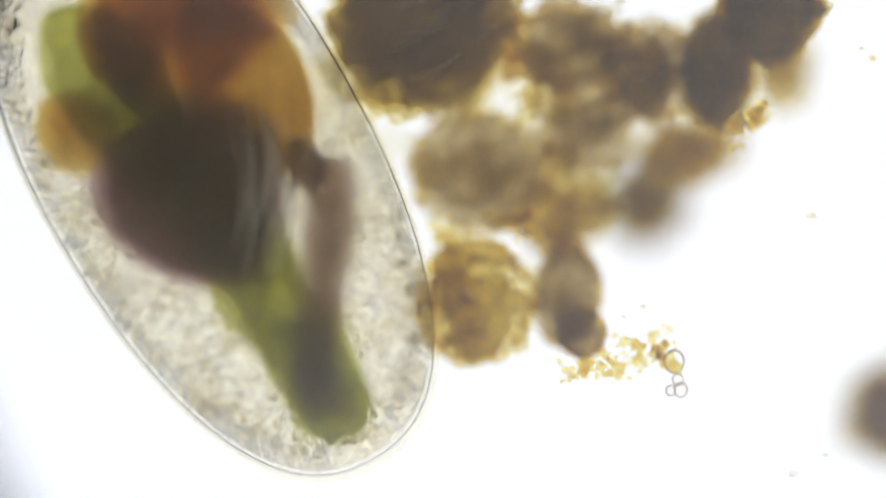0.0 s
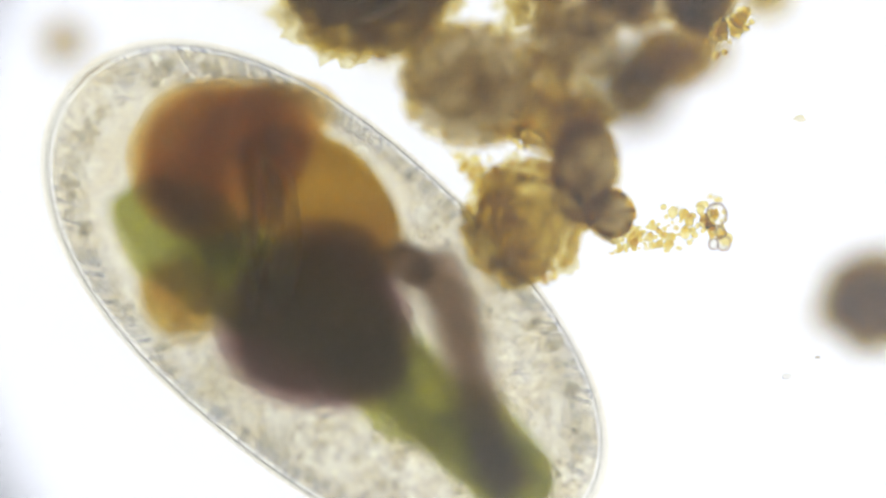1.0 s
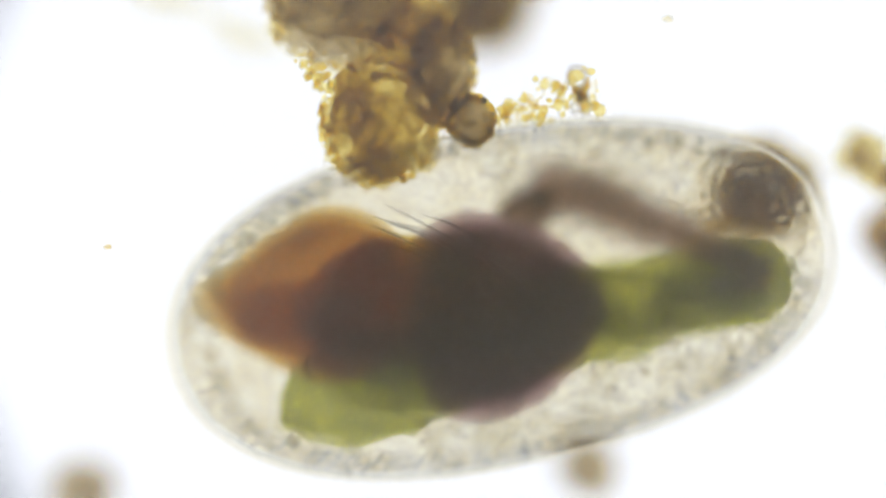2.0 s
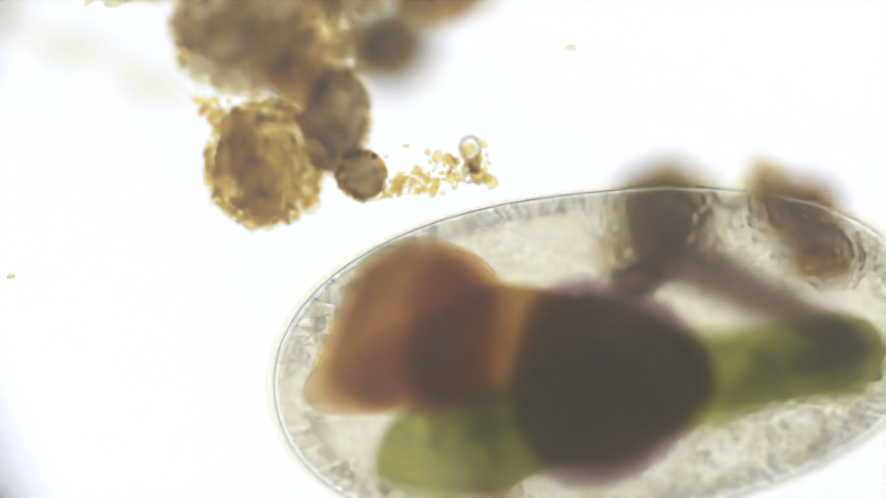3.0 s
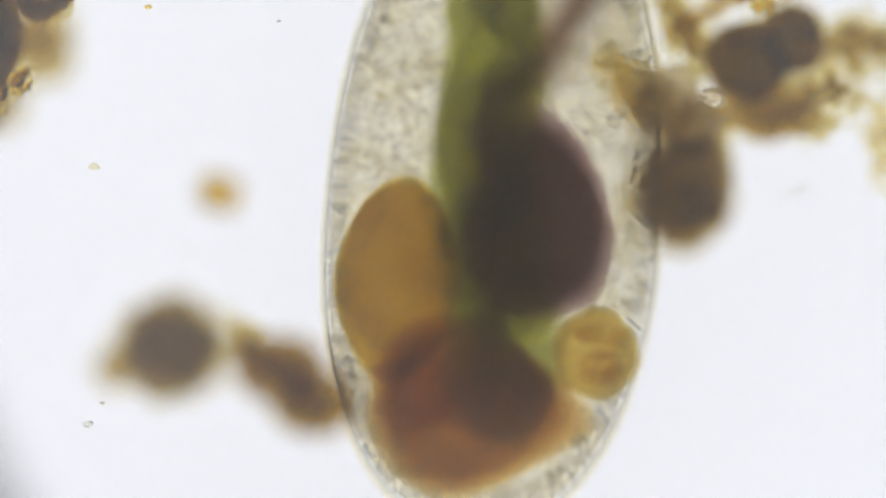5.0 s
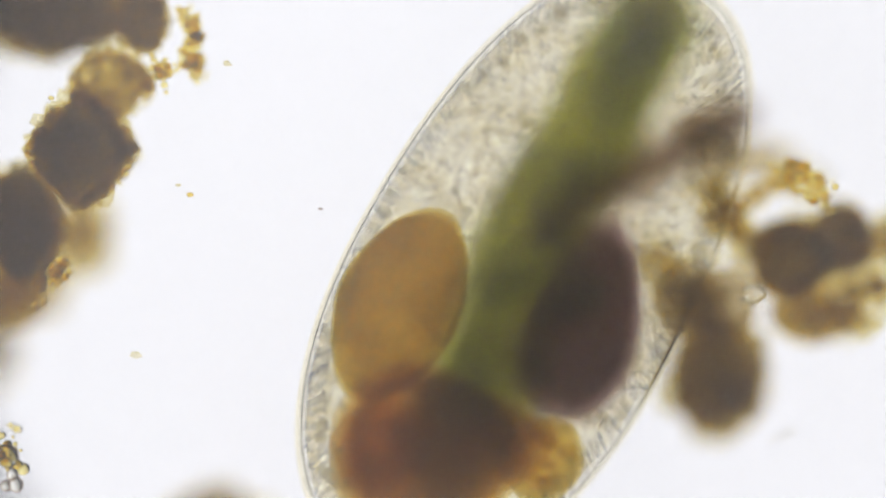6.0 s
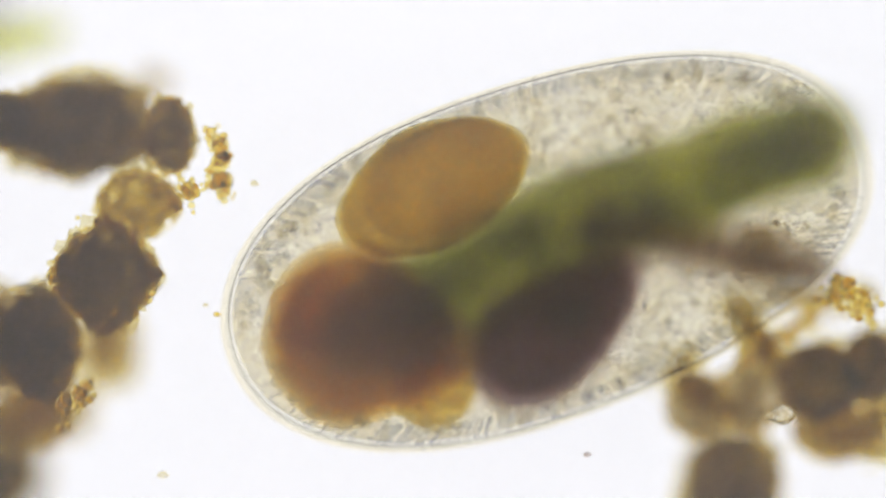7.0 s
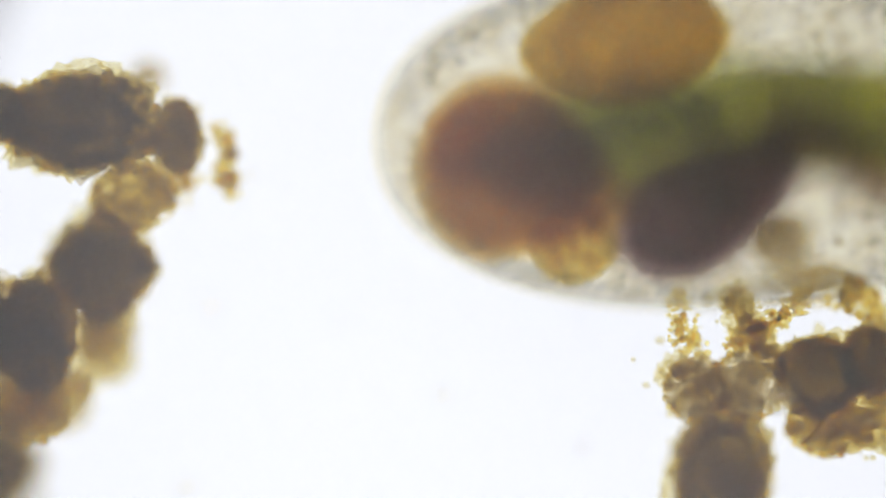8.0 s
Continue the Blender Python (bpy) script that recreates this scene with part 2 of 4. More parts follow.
def clump(name, seed, rx, ry, tone, label, lobes=4, grains=90, grain=9, depth=None, category="detritus", spread=1.05):
    """A ragged heap of detritus: overlapping lobes and a fringe of small grains. rx, ry: half extents."""
    rng = random.Random(seed)
    top = new(name)
    rz = depth or 0.7 * min(rx, ry)
    core = Mesh()
    dense = tone in ("soot", "dun")
    for i, k in enumerate((0.87, 0.78, 0.69, 0.59, 0.49, 0.38, 0.27) if dense else (0.88, 0.76, 0.63, 0.5, 0.36)):
        core.blob((rx * rng.uniform(-0.08, 0.08), ry * rng.uniform(-0.08, 0.08), 0), (rx * k, ry * k, rz * k), 5 if i < 2 else 4, 0.36, 3.0 if dense else 2.4, seed + 0.9 * i, sway=0.36)
    if dense:
        rim = Mesh()
        for i, k in enumerate((0.93, 0.86)):
            rim.blob((0, 0, 0), (rx * k, ry * k, rz * k), 5, 0.42, 3.4, seed + 0.5 * i, sway=0.36)
        for i in range(26):
            w = rng.uniform(0, 6.283)
            q, r = rng.uniform(0.72, 0.98), rng.uniform(0.07, 0.16) * min(rx, ry)
            rim.blob((rx * q * math.cos(w), ry * q * math.sin(w), rz * rng.uniform(-0.4, 0.4)), (r, r * rng.uniform(0.7, 1.3), r), 2, 0.45, 1.7, seed + i * 1.1)
        if name == "square_clump":
            rim.v = [diamond(p) for p in rim.v]
        tagged(rim.link("loose_rim", "olive", top, "olive translucent loose rim"), kind="stuff")
    for i in range(lobes * (2 if dense else 3)):
        w = rng.uniform(0, 6.283)
        q = 0.74 * rng.random() ** 0.6
        k = rng.uniform(0.16, 0.36)
        core.blob((rx * q * math.cos(w), ry * q * math.sin(w), rz * rng.uniform(-0.5, 0.5)), (rx * k, ry * k, rz * k), 3, 0.5, 2.2, seed + i * 1.7)
    for i in range(int(lobes * 26 * min(1.0, rx * ry / 6400)) if grains else 0):
        w = rng.uniform(0, 6.283)
        q = rng.uniform(0.62, 0.98) * (1 + 0.12 * noise.noise(Vector((math.cos(w) * 2, math.sin(w) * 2, seed))))
        r = rng.uniform(4, 11)
        core.blob((rx * q * math.cos(w), ry * q * math.sin(w), rz * rng.uniform(-0.4, 0.4)), (r, r * rng.uniform(0.7, 1.3), r), 2, 0.4, 1.6, seed + i * 0.7)
    if name == "square_clump":
        core.v = [diamond(p) for p in core.v]
    tagged(core.link("floc", tone, top), kind="stuff")
    if "streaks" in label:
        streak = Mesh()
        for i in range(9):
            x0, y0, n = rng.uniform(-0.1, 0.35) * rx, rng.uniform(-0.75, 0.25) * ry, rng.uniform(60, 110)
            streak.tube([(x0 + n * (k / 8 - 0.5), y0 + 0.42 * n * (k / 8) + 8 * math.sin(k * 0.35 + i), rz * 0.95) for k in range(9)], [0.4 + rng.uniform(1.4, 2.6) * math.sin(math.pi * (k + 0.5) / 9) for k in range(9)], 6)
        streak.link("fibre_bundle", "pale_streak", top, "fine pale lines")
    if grains:
        g = Mesh()
        for i in range(2 * grains):
            w = rng.uniform(0, 6.283)
            q = spread * (1.04 - abs(rng.gauss(0, 0.14)))
            r = grain * rng.uniform(0.25, 0.8)
            g.blob((rx * q * math.cos(w) * 0.95, ry * q * math.sin(w) * 0.95, rz * rng.uniform(-0.7, 0.7) * math.sqrt(max(0.05, 1 - min(1, q * q * 0.9)))),
                   (r, r * rng.uniform(0.6, 1.3), r), 2, 0.3, 1.3, seed + i)
        if name == "square_clump":
            g.v = [diamond(p) for p in g.v]
        tagged(g.link("grain_fringe", "grain", top, "golden translucent grains"), kind="stuff")
    return tagged(top, label, category, "detritus on the slide")


def tuft(name, seed, points, width, n_grains, grain, label, tone="grain", category="detritus"):
    """A loose string of translucent grains along a line of points."""
    rng = random.Random(seed)
    top = new(name)
    g = Mesh()
    for i in range(n_grains if tone == "grain" else n_grains * 8 // 5):
        q = rng.random() * (len(points) - 1)
        k = min(int(q), len(points) - 2)
        f = q - k
        x = points[k][0] * (1 - f) + points[k + 1][0] * f + rng.gauss(0, width)
        y = points[k][1] * (1 - f) + points[k + 1][1] * f + rng.gauss(0, width)
        r = grain * (rng.uniform(0.4, 1.0) if rng.random() < 0.85 else rng.uniform(1.0, 1.7))
        g.blob((x, y, rng.gauss(0, width * 0.6)), (r, r * rng.uniform(0.7, 1.25), r), 2, 0.25, 1.3, seed + i)
    tagged(g.link("grain_heap", tone, top), kind="stuff")
    return tagged(top, label, category, "detritus on the slide")


# name, seed, half width, half height, tone, lobes, grains, grain size, height, label, places seen
HEAPS = [
    ("detritus_clump", 1, 122, 108, "umber", 6, 160, 9, -0.009, "large brown ragged clump of detritus beside the ciliate", [(0, 850, 305), (0.5, 838, 250), (1.0, 835, 150), (1.2, 795, 30), (2.4, 535, 35), (3.0, 430, 55)]),
    ("round_clump", 2, 98, 105, "olive", 4, 200, 9, -0.006, "rounded golden-brown granular clump with a lighter middle", [(0, 840, 535), (0.5, 880, 475), (1.0, 925, 395), (1.2, 895, 235), (2.3, 605, 235), (2.5, 590, 250), (3.0, 468, 290)]),
    ("arm_clump", 3, 58, 90, "umber", 6, 120, 8, -0.007, "brown ragged arm of detritus ending in yellow grains", [(0, 1005, 525), (0.5, 1020, 430), (1.0, 1035, 305), (1.2, 1005, 155), (2.3, 715, 150), (2.5, 705, 160), (3.0, 595, 215)]),
    ("arm_tip_clump", 4, 40, 40, "umber", 4, 110, 8, -0.004, "small dark granular clump at the arm's end", [(0, 1030, 590), (0.5, 1055, 505), (1.0, 1080, 380), (1.2, 1050, 225), (2.3, 770, 235), (2.5, 760, 245), (3.0, 640, 310)]),
    ("blurred_ball", 5, 74, 74, "dun", 4, 20, 8, -0.029, "round grey-brown ball of detritus lying deep on the slide", [(0, 1140, 360), (0.5, 1130, 270), (1.0, 1118, 155), (1.2, 1075, 30), (2.3, 800, 40), (2.5, 790, 55), (3.0, 690, 80), (3.5, 70, 175), (7.0, 0, 840)]),
    ("dark_clump", 6, 160, 150, "soot", 4, 90, 10, -0.007, "very dark purplish mass of detritus with fine streaks", [(0, 745, 45), (0.5, 690, -25), (1.0, 655, -55)]),
    ("detritus_clump", 7, 90, 80, "umber", 4, 110, 9, -0.008, "brown granular clump among other detritus", [(0, 1005, 85), (1.0, 975, -80)]),
    ("detritus_clump", 8, 95, 80, "umber", 4, 110, 9, -0.008, "brown granular clump among other detritus", [(0, 1150, 125)]),
    ("upright_clump", 9, 62, 100, "soot", 4, 120, 9, -0.008, "upright dark ragged clump touching a square one", [(0, 1268, 120), (6.0, 45, 395), (7.0, 75, 605)]),
    ("square_clump", 10, 81, 83, "soot", 3, 170, 8, -0.004, "squarish dark clump with granular golden edges", [(0, 1365, 15), (6.0, 145, 265), (7.0, 187, 488)]),
    ("pale_clump", 11, 62, 80, "pale", 3, 0, 9, -0.022, "pale yellowish transparent clump under a dark one", [(0, 1385, 130), (6.0, 145, 420), (7.0, 192, 620)]),
    ("detritus_clump", 12, 85, 75, "umber", 3, 60, 9, -0.015, "thin brown bridge of detritus", [(0, 1035, 235)]),
    ("pale_clump", 13, 90, 55, "pale", 3, 10, 9, -0.024, "pale veil of transparent detritus", [(0, 1235, 255)]),
    ("detritus_clump", 14, 60, 70, "olive", 3, 60, 9, -0.015, "thin golden-brown bridge of detritus", [(0, 990, 400), (0.5, 985, 330), (1.0, 990, 225), (2.5, 640, 100), (3.0, 540, 140)]),
    ("dark_clump", 15, 135, 82, "soot", 5, 120, 10, -0.013, "broad black-brown clump of detritus", [(7.0, 135, 225), (8.0, 140, 218)]),
    ("nut_clump", 16, 40, 62, "dun", 2, 60, 8, -0.006, "nut-shaped grey-brown clump with a clear grain in it", [(7.0, 303, 242), (8.0, 315, 245)]),
    ("olive_clump", 17, 72, 55, "olive", 3, 60, 8, -0.007, "yellow-brown translucent clump of fine detritus", [(7.0, 245, 362)]),
    ("pale_clump", 18, 75, 55, "pale", 3, 30, 9, -0.014, "pale ragged clump with loose grains", [(7.0, 50, 745)]),
    ("dark_clump", 19, 45, 48, "soot", 2, 30, 9, -0.008, "small dark clump at the rim of a broad one", [(7.0, 5, 215)]),
    ("pale_clump", 20, 32, 26, "olive", 2, 0, 9, -0.026, "small blurred yellowish clump", [(7.0, 270, 150)]),
    ("detritus_clump", 21, 60, 70, "umber", 3, 40, 9, -0.01, "brown clump reaching past the others", [(7.0, -20, 610)]),
    ("pear_clump", 22, 84, 100, "dun", 5, 110, 9, -0.017, "dark pear-shaped clump with a golden rim", [(3.3, 1555, 240), (3.5, 1420, 262), (3.8, 1250, 325), (4.1, 1187, 322), (5.3, 1218, 342), (6.0, 1272, 668), (6.5, 1253, 652), (7.0, 1297, 862), (7.5, 1278, 828), (8.0, 1280, 832)]),
    ("neck_clump", 23, 60, 62, "umber", 3, 60, 8, -0.013, "brown lump above the pear-shaped clump", [(3.5, 1390, 110), (3.8, 1190, 155), (4.1, 1155, 165), (5.3, 1185, 190), (6.0, 1275, 535), (7.0, 1330, 700), (8.0, 1325, 680)]),
    ("neck_clump", 24, 55, 55, "umber", 3, 50, 8, -0.013, "brown lump above the pear-shaped clump", [(3.5, 1430, 180), (3.8, 1240, 215), (4.1, 1205, 215), (5.3, 1245, 235), (6.0, 1215, 540), (7.0, 1235, 720), (8.0, 1235, 690)]),
    ("detritus_clump", 25, 70, 66, "dun", 4, 150, 9, -0.012, "dark brown clump beside a clear crystal", [(3.5, 1530, 50), (3.8, 1350, 105), (4.1, 1300, 110), (5.3, 1330, 115), (6.0, 1400, 460), (7.0, 1450, 680), (8.0, 1450, 670)]),
    ("detritus_clump", 26, 52, 60, "dun", 3, 130, 9, -0.013, "dark brown clump joined to its neighbour", [(4.1, 1385, 50), (5.3, 1410, 85), (6.0, 1490, 425), (7.0, 1545, 650), (8.0, 1545, 640)]),
    ("olive_clump", 27, 75, 48, "olive", 3, 70, 9, -0.014, "yellow-brown translucent fringe under dark clumps", [(4.1, 1340, 195), (5.3, 1365, 200), (6.0, 1440, 555), (7.0, 1480, 765), (8.0, 1470, 755)]),
    ("lone_clump", 28, 88, 84, "dun", 4, 80, 9, -0.022, "lone round dark clump with a trailing corner", [(0, 1590, 725), (0.5, 1568, 630), (1.0, 1547, 530), (1.2, 1520, 390), (2.3, 1300, 350), (2.5, 1280, 345), (3.0, 1180, 375), (3.5, 565, 498), (3.8, 365, 570), (4.1, 302, 585), (5.3, 310, 628), (5.5, 308, 655), (5.7, 345, 835)]),
    ("trailing_clump", 29, 42, 38, "pale", 2, 20, 8, -0.024, "pale olive corner trailing from a lone clump", [(0, 1520, 760), (1.0, 1475, 555), (1.2, 1440, 430), (2.3, 1215, 420), (3.5, 470, 560), (3.8, 265, 625), (4.1, 205, 630), (5.3, 210, 665), (5.5, 205, 690)]),
    ("olive_clump", 30, 78, 58, "olive", 4, 160, 9, -0.021, "ragged yellow-brown clump pushed along by the ciliate", [(2.3, 1545, 430), (2.5, 1500, 380), (3.0, 1410, 370), (3.5, 760, 440), (3.8, 545, 540), (4.1, 490, 590), (5.3, 500, 675), (5.5, 505, 695)]),
    ("olive_clump", 31, 72, 56, "olive", 4, 130, 9, -0.021, "ragged brown clump pushed along by the ciliate", [(2.5, 1560, 470), (3.0, 1460, 450), (3.5, 850, 520), (3.8, 640, 615), (4.1, 560, 660), (5.3, 560, 730), (5.5, 560, 745)]),
    ("blurred_knot", 36, 50, 48, "umber", 3, 30, 8, -0.022, "blurred dark knot of detritus under the ciliate", [(6.0, 1255, 250), (6.5, 1290, 232), (7.0, 1346, 440), (7.3, 1390, 400), (7.7, 1395, 424), (8.0, 1378, 424)]),
    ("brown_scrap", 37, 74, 30, "pale", 1, 20, 6, -0.026, "soft brown scrap above a slanting band of grains", [(6.0, 1335, 285), (6.7, 1365, 300), (7.0, 1440, 525), (7.3, 1430, 505), (7.7, 1440, 505), (8.0, 1430, 498)]),
    ("lone_clump", 32, 62, 60, "umber", 2, 10, 9, -0.027, "blurred brown clump deep on the slide", [(1.2, 330, 890)]),
    ("lone_clump", 33, 55, 55, "umber", 2, 10, 9, -0.027, "blurred brown clump deep on the slide", [(1.2, 1220, 870)]),
    ("lone_clump", 34, 50, 40, "umber", 2, 10, 9, -0.027, "blurred brown clump deep on the slide", [(3.5, 1465, 880)]),
    ("lone_clump", 35, 45, 45, "olive", 2, 0, 9, -0.03, "blurred yellowish clump deep on the slide", [(1.0, 110, 75)]),
]

# name, seed, line of points, width, grains, grain size, height, label, places seen, tone
TUFTS = [
    ("grain_tuft", 51, [(-75, -25), (0, 0), (55, 25), (105, 15)], 16, 150, 7, -0.002, "loose tuft of bright yellow grains", [(0, 1085, 640), (0.5, 1120, 545), (1.0, 1172, 412), (1.2, 1148, 232), (2.3, 890, 200), (2.5, 890, 212), (3.0, 755, 315), (3.5, 70, 405)], "grain"),
    ("grain_tuft", 52, [(0, 75), (5, 0), (-5, -60)], 12, 90, 8, -0.008, "column of loose yellow grains", [(0, 903, 85)], "grain"),
    ("grain_tuft", 53, [(-30, -20), (10, 0), (30, 25)], 12, 45, 8, -0.003, "small tuft of clear and yellow grains", [(0, 1322, 212), (7.0, 130, 705)], "grain"),
    ("grain_tuft", 54, [(-8, 55), (10, 10), (-5, -20), (15, -60)], 9, 110, 8, -0.005, "upright flake of golden grains", [(7.0, 383, 285), (8.0, 395, 280)], "grain"),
    ("grain_tuft", 55, [(-25, -20), (25, 15)], 11, 60, 7, -0.004, "clear and yellow grains at a clump's corner", [(7.0, 325, 345)], "grain"),
    ("grain_tuft", 56, [(-30, 20), (0, 0), (30, -15)], 18, 70, 9, -0.006, "loose clear grains beside dark clumps", [(5.7, 1365, 200), (6.0, 1425, 325), (7.0, 1505, 530), (8.0, 1525, 535)], "grain"),
    ("grain_tuft", 57, [(-95, -60), (-40, -25), (0, -5), (60, 42)], 9, 260, 5.5, -0.012, "slanting band of brown grains along the ciliate", [(6.0, 1345, 340), (6.7, 1350, 350), (7.0, 1400, 585), (7.5, 1395, 570), (8.0, 1385, 555)], "grain"),
    ("grain_tuft", 58, [(-5, 40), (0, 0), (25, -40)], 14, 130, 5.5, -0.012, "pale grains beside a brown clump", [(6.7, 1180, 520), (8.0, 1205, 580)], "grain"),
    ("grain_tuft", 59, [(-40, 70), (0, 0), (35, -60)], 15, 330, 6.5, -0.011, "column of loose yellow grains", [(3.8, 1220, 40), (4.1, 1180, 60), (5.3, 1225, 60)], "olive"),
    ("grain_tuft", 60, [(-70, 0), (0, 5), (70, -15)], 24, 420, 7, -0.013, "broad fringe of loose brown grains", [(3.8, 1540, 70), (4.1, 1520, 70), (5.3, 1530, 85), (6.0, 1600, 430)], "olive"),
    ("grain_tuft", 61, [(0, 70), (5, -70)], 16, 150, 6, -0.012, "column of clear grains", [(4.1, 1548, 240), (5.3, 1560, 260)], "grain"),
    ("grain_tuft", 62, [(-25, 10), (25, -10)], 12, 40, 8, -0.006, "loose grains above a round clump", [(0, 785, 425), (0.5, 805, 380), (1.0, 830, 300), (2.3, 490, 155), (2.5, 475, 170), (3.0, 370, 200)], "grain"),
    ("granular_floc", 64, [(-60, 40), (0, 0), (50, -45)], 34, 100, 12, -0.007, "granular olive-brown floc between darker clumps", [(0, 1060, 60)], "umber"),
    ("granular_floc", 65, [(-60, -20), (0, 0), (70, 20)], 34, 100, 12, -0.007, "granular olive-brown floc between darker clumps", [(0, 1090, 185)], "umber"),
    ("granular_floc", 66, [(-30, 50), (0, 0), (20, -60)], 30, 130, 12, -0.007, "granular yellow-brown floc between darker clumps", [(0, 965, 140)], "olive"),
    ("granular_floc", 67, [(-40, 60), (0, 0), (60, -40)], 32, 140, 12, -0.009, "granular yellow-brown floc beside a blurred ball", [(0, 1010, 330), (0.5, 1000, 265), (1.0, 1000, 170), (1.2, 960, 40)], "olive"),
    ("granular_floc", 68, [(-60, -40), (0, 0), (60, 30)], 30, 200, 9, -0.012, "granular yellow-brown floc under dark clumps", [(3.8, 1480, 170), (5.3, 1450, 170), (6.0, 1520, 520), (7.0, 1560, 740), (8.0, 1560, 720)], "olive"),
    ("granular_floc", 70, [(-95, 75), (-50, 40), (0, 0), (90, -75)], 17, 150, 11, -0.014, "ragged chain of brown grains pushed by the ciliate", [(3.0, 1420, 380), (3.5, 770, 455), (3.8, 560, 560), (4.1, 495, 605), (5.3, 505, 685), (5.5, 510, 705)], "olive"),
    ("granular_floc", 69, [(-50, 30), (0, 0), (40, -40)], 24, 110, 10, -0.012, "pale granular floc above the pear-shaped clump", [(3.5, 1270, 60), (3.8, 1110, 90), (4.1, 1060, 60), (5.3, 1120, 150)], "pale"),
    ("grain_tuft", 63, [(-60, 20), (0, 0), (60, -25)], 16, 110, 8, -0.005, "loose golden grains along the edge of a clump", [(0, 935, 400), (1.0, 935, 240), (2.5, 610, 90), (3.0, 510, 130)], "grain"),
]


# ---- the ciliate ----
LENGTH, BREADTH, DEPTH = 580, 292, 240


def skin_point(u, w, scale=1.0):
    """A point of the body's outer surface: u along the axis, -1 (rear) to 1 (front); w round it, in radians."""
    p = 2.25 + 0.1 * u
    r = max(0.0, 1 - abs(u) ** p) ** (1 / p) * (1 - 0.05 * u)
    return (LENGTH * u * scale, BREADTH * r * math.sin(w) * scale, DEPTH * r * math.cos(w) * scale)


def body_shell(scale, rings=72, sides=96):
    m = Mesh()
    us = [math.cos(math.pi * (i + 0.5) / rings) for i in range(rings)]
    v = [skin_point(u, 2 * math.pi * k / sides, scale) for u in us for k in range(sides)]
    v += [skin_point(1, 0, scale), skin_point(-1, 0, scale)]
    f = [(i * sides + k, (i + 1) * sides + k, (i + 1) * sides + (k + 1) % sides, i * sides + (k + 1) % sides) for i in range(rings - 1) for k in range(sides)]
    a, b, q = rings * sides, rings * sides + 1, (rings - 1) * sides
    f += [(a, k, (k + 1) % sides) for k in range(sides)] + [(b, q + (k + 1) % sides, q + k) for k in range(sides)]
    m.add(v, f)
    return m


def hairs(count, inner, outer, radius, seed, lean=0.0, spread=0.6):
    rng = random.Random(seed)
    m = Mesh()
    for i in range(count):
        u = rng.uniform(-0.985, 0.985)
        if rng.random() > 0.25 + max(0.0, 1 - u * u) ** 0.5:
            continue
        w = rng.choice((0.5, 1.5)) * math.pi + rng.gauss(0, spread)
        a, b = Vector(skin_point(u, w, inner)), Vector(skin_point(min(0.999, max(-0.999, u + lean * rng.uniform(0.5, 1.5))), w + rng.uniform(-0.02, 0.02), outer))
        d = (b - a).normalized()
        s = d.cross(Vector((0.3, 0.5, 0.81))).normalized() * radius
        t = d.cross(s)
        q = [a + s, a - 0.5 * s + 0.87 * t, a - 0.5 * s - 0.87 * t]
        m.add(q + [p + (b - a) for p in q], [(0, 1, 4, 3), (1, 2, 5, 4), (2, 0, 3, 5), (0, 2, 1), (3, 4, 5)])
    return m


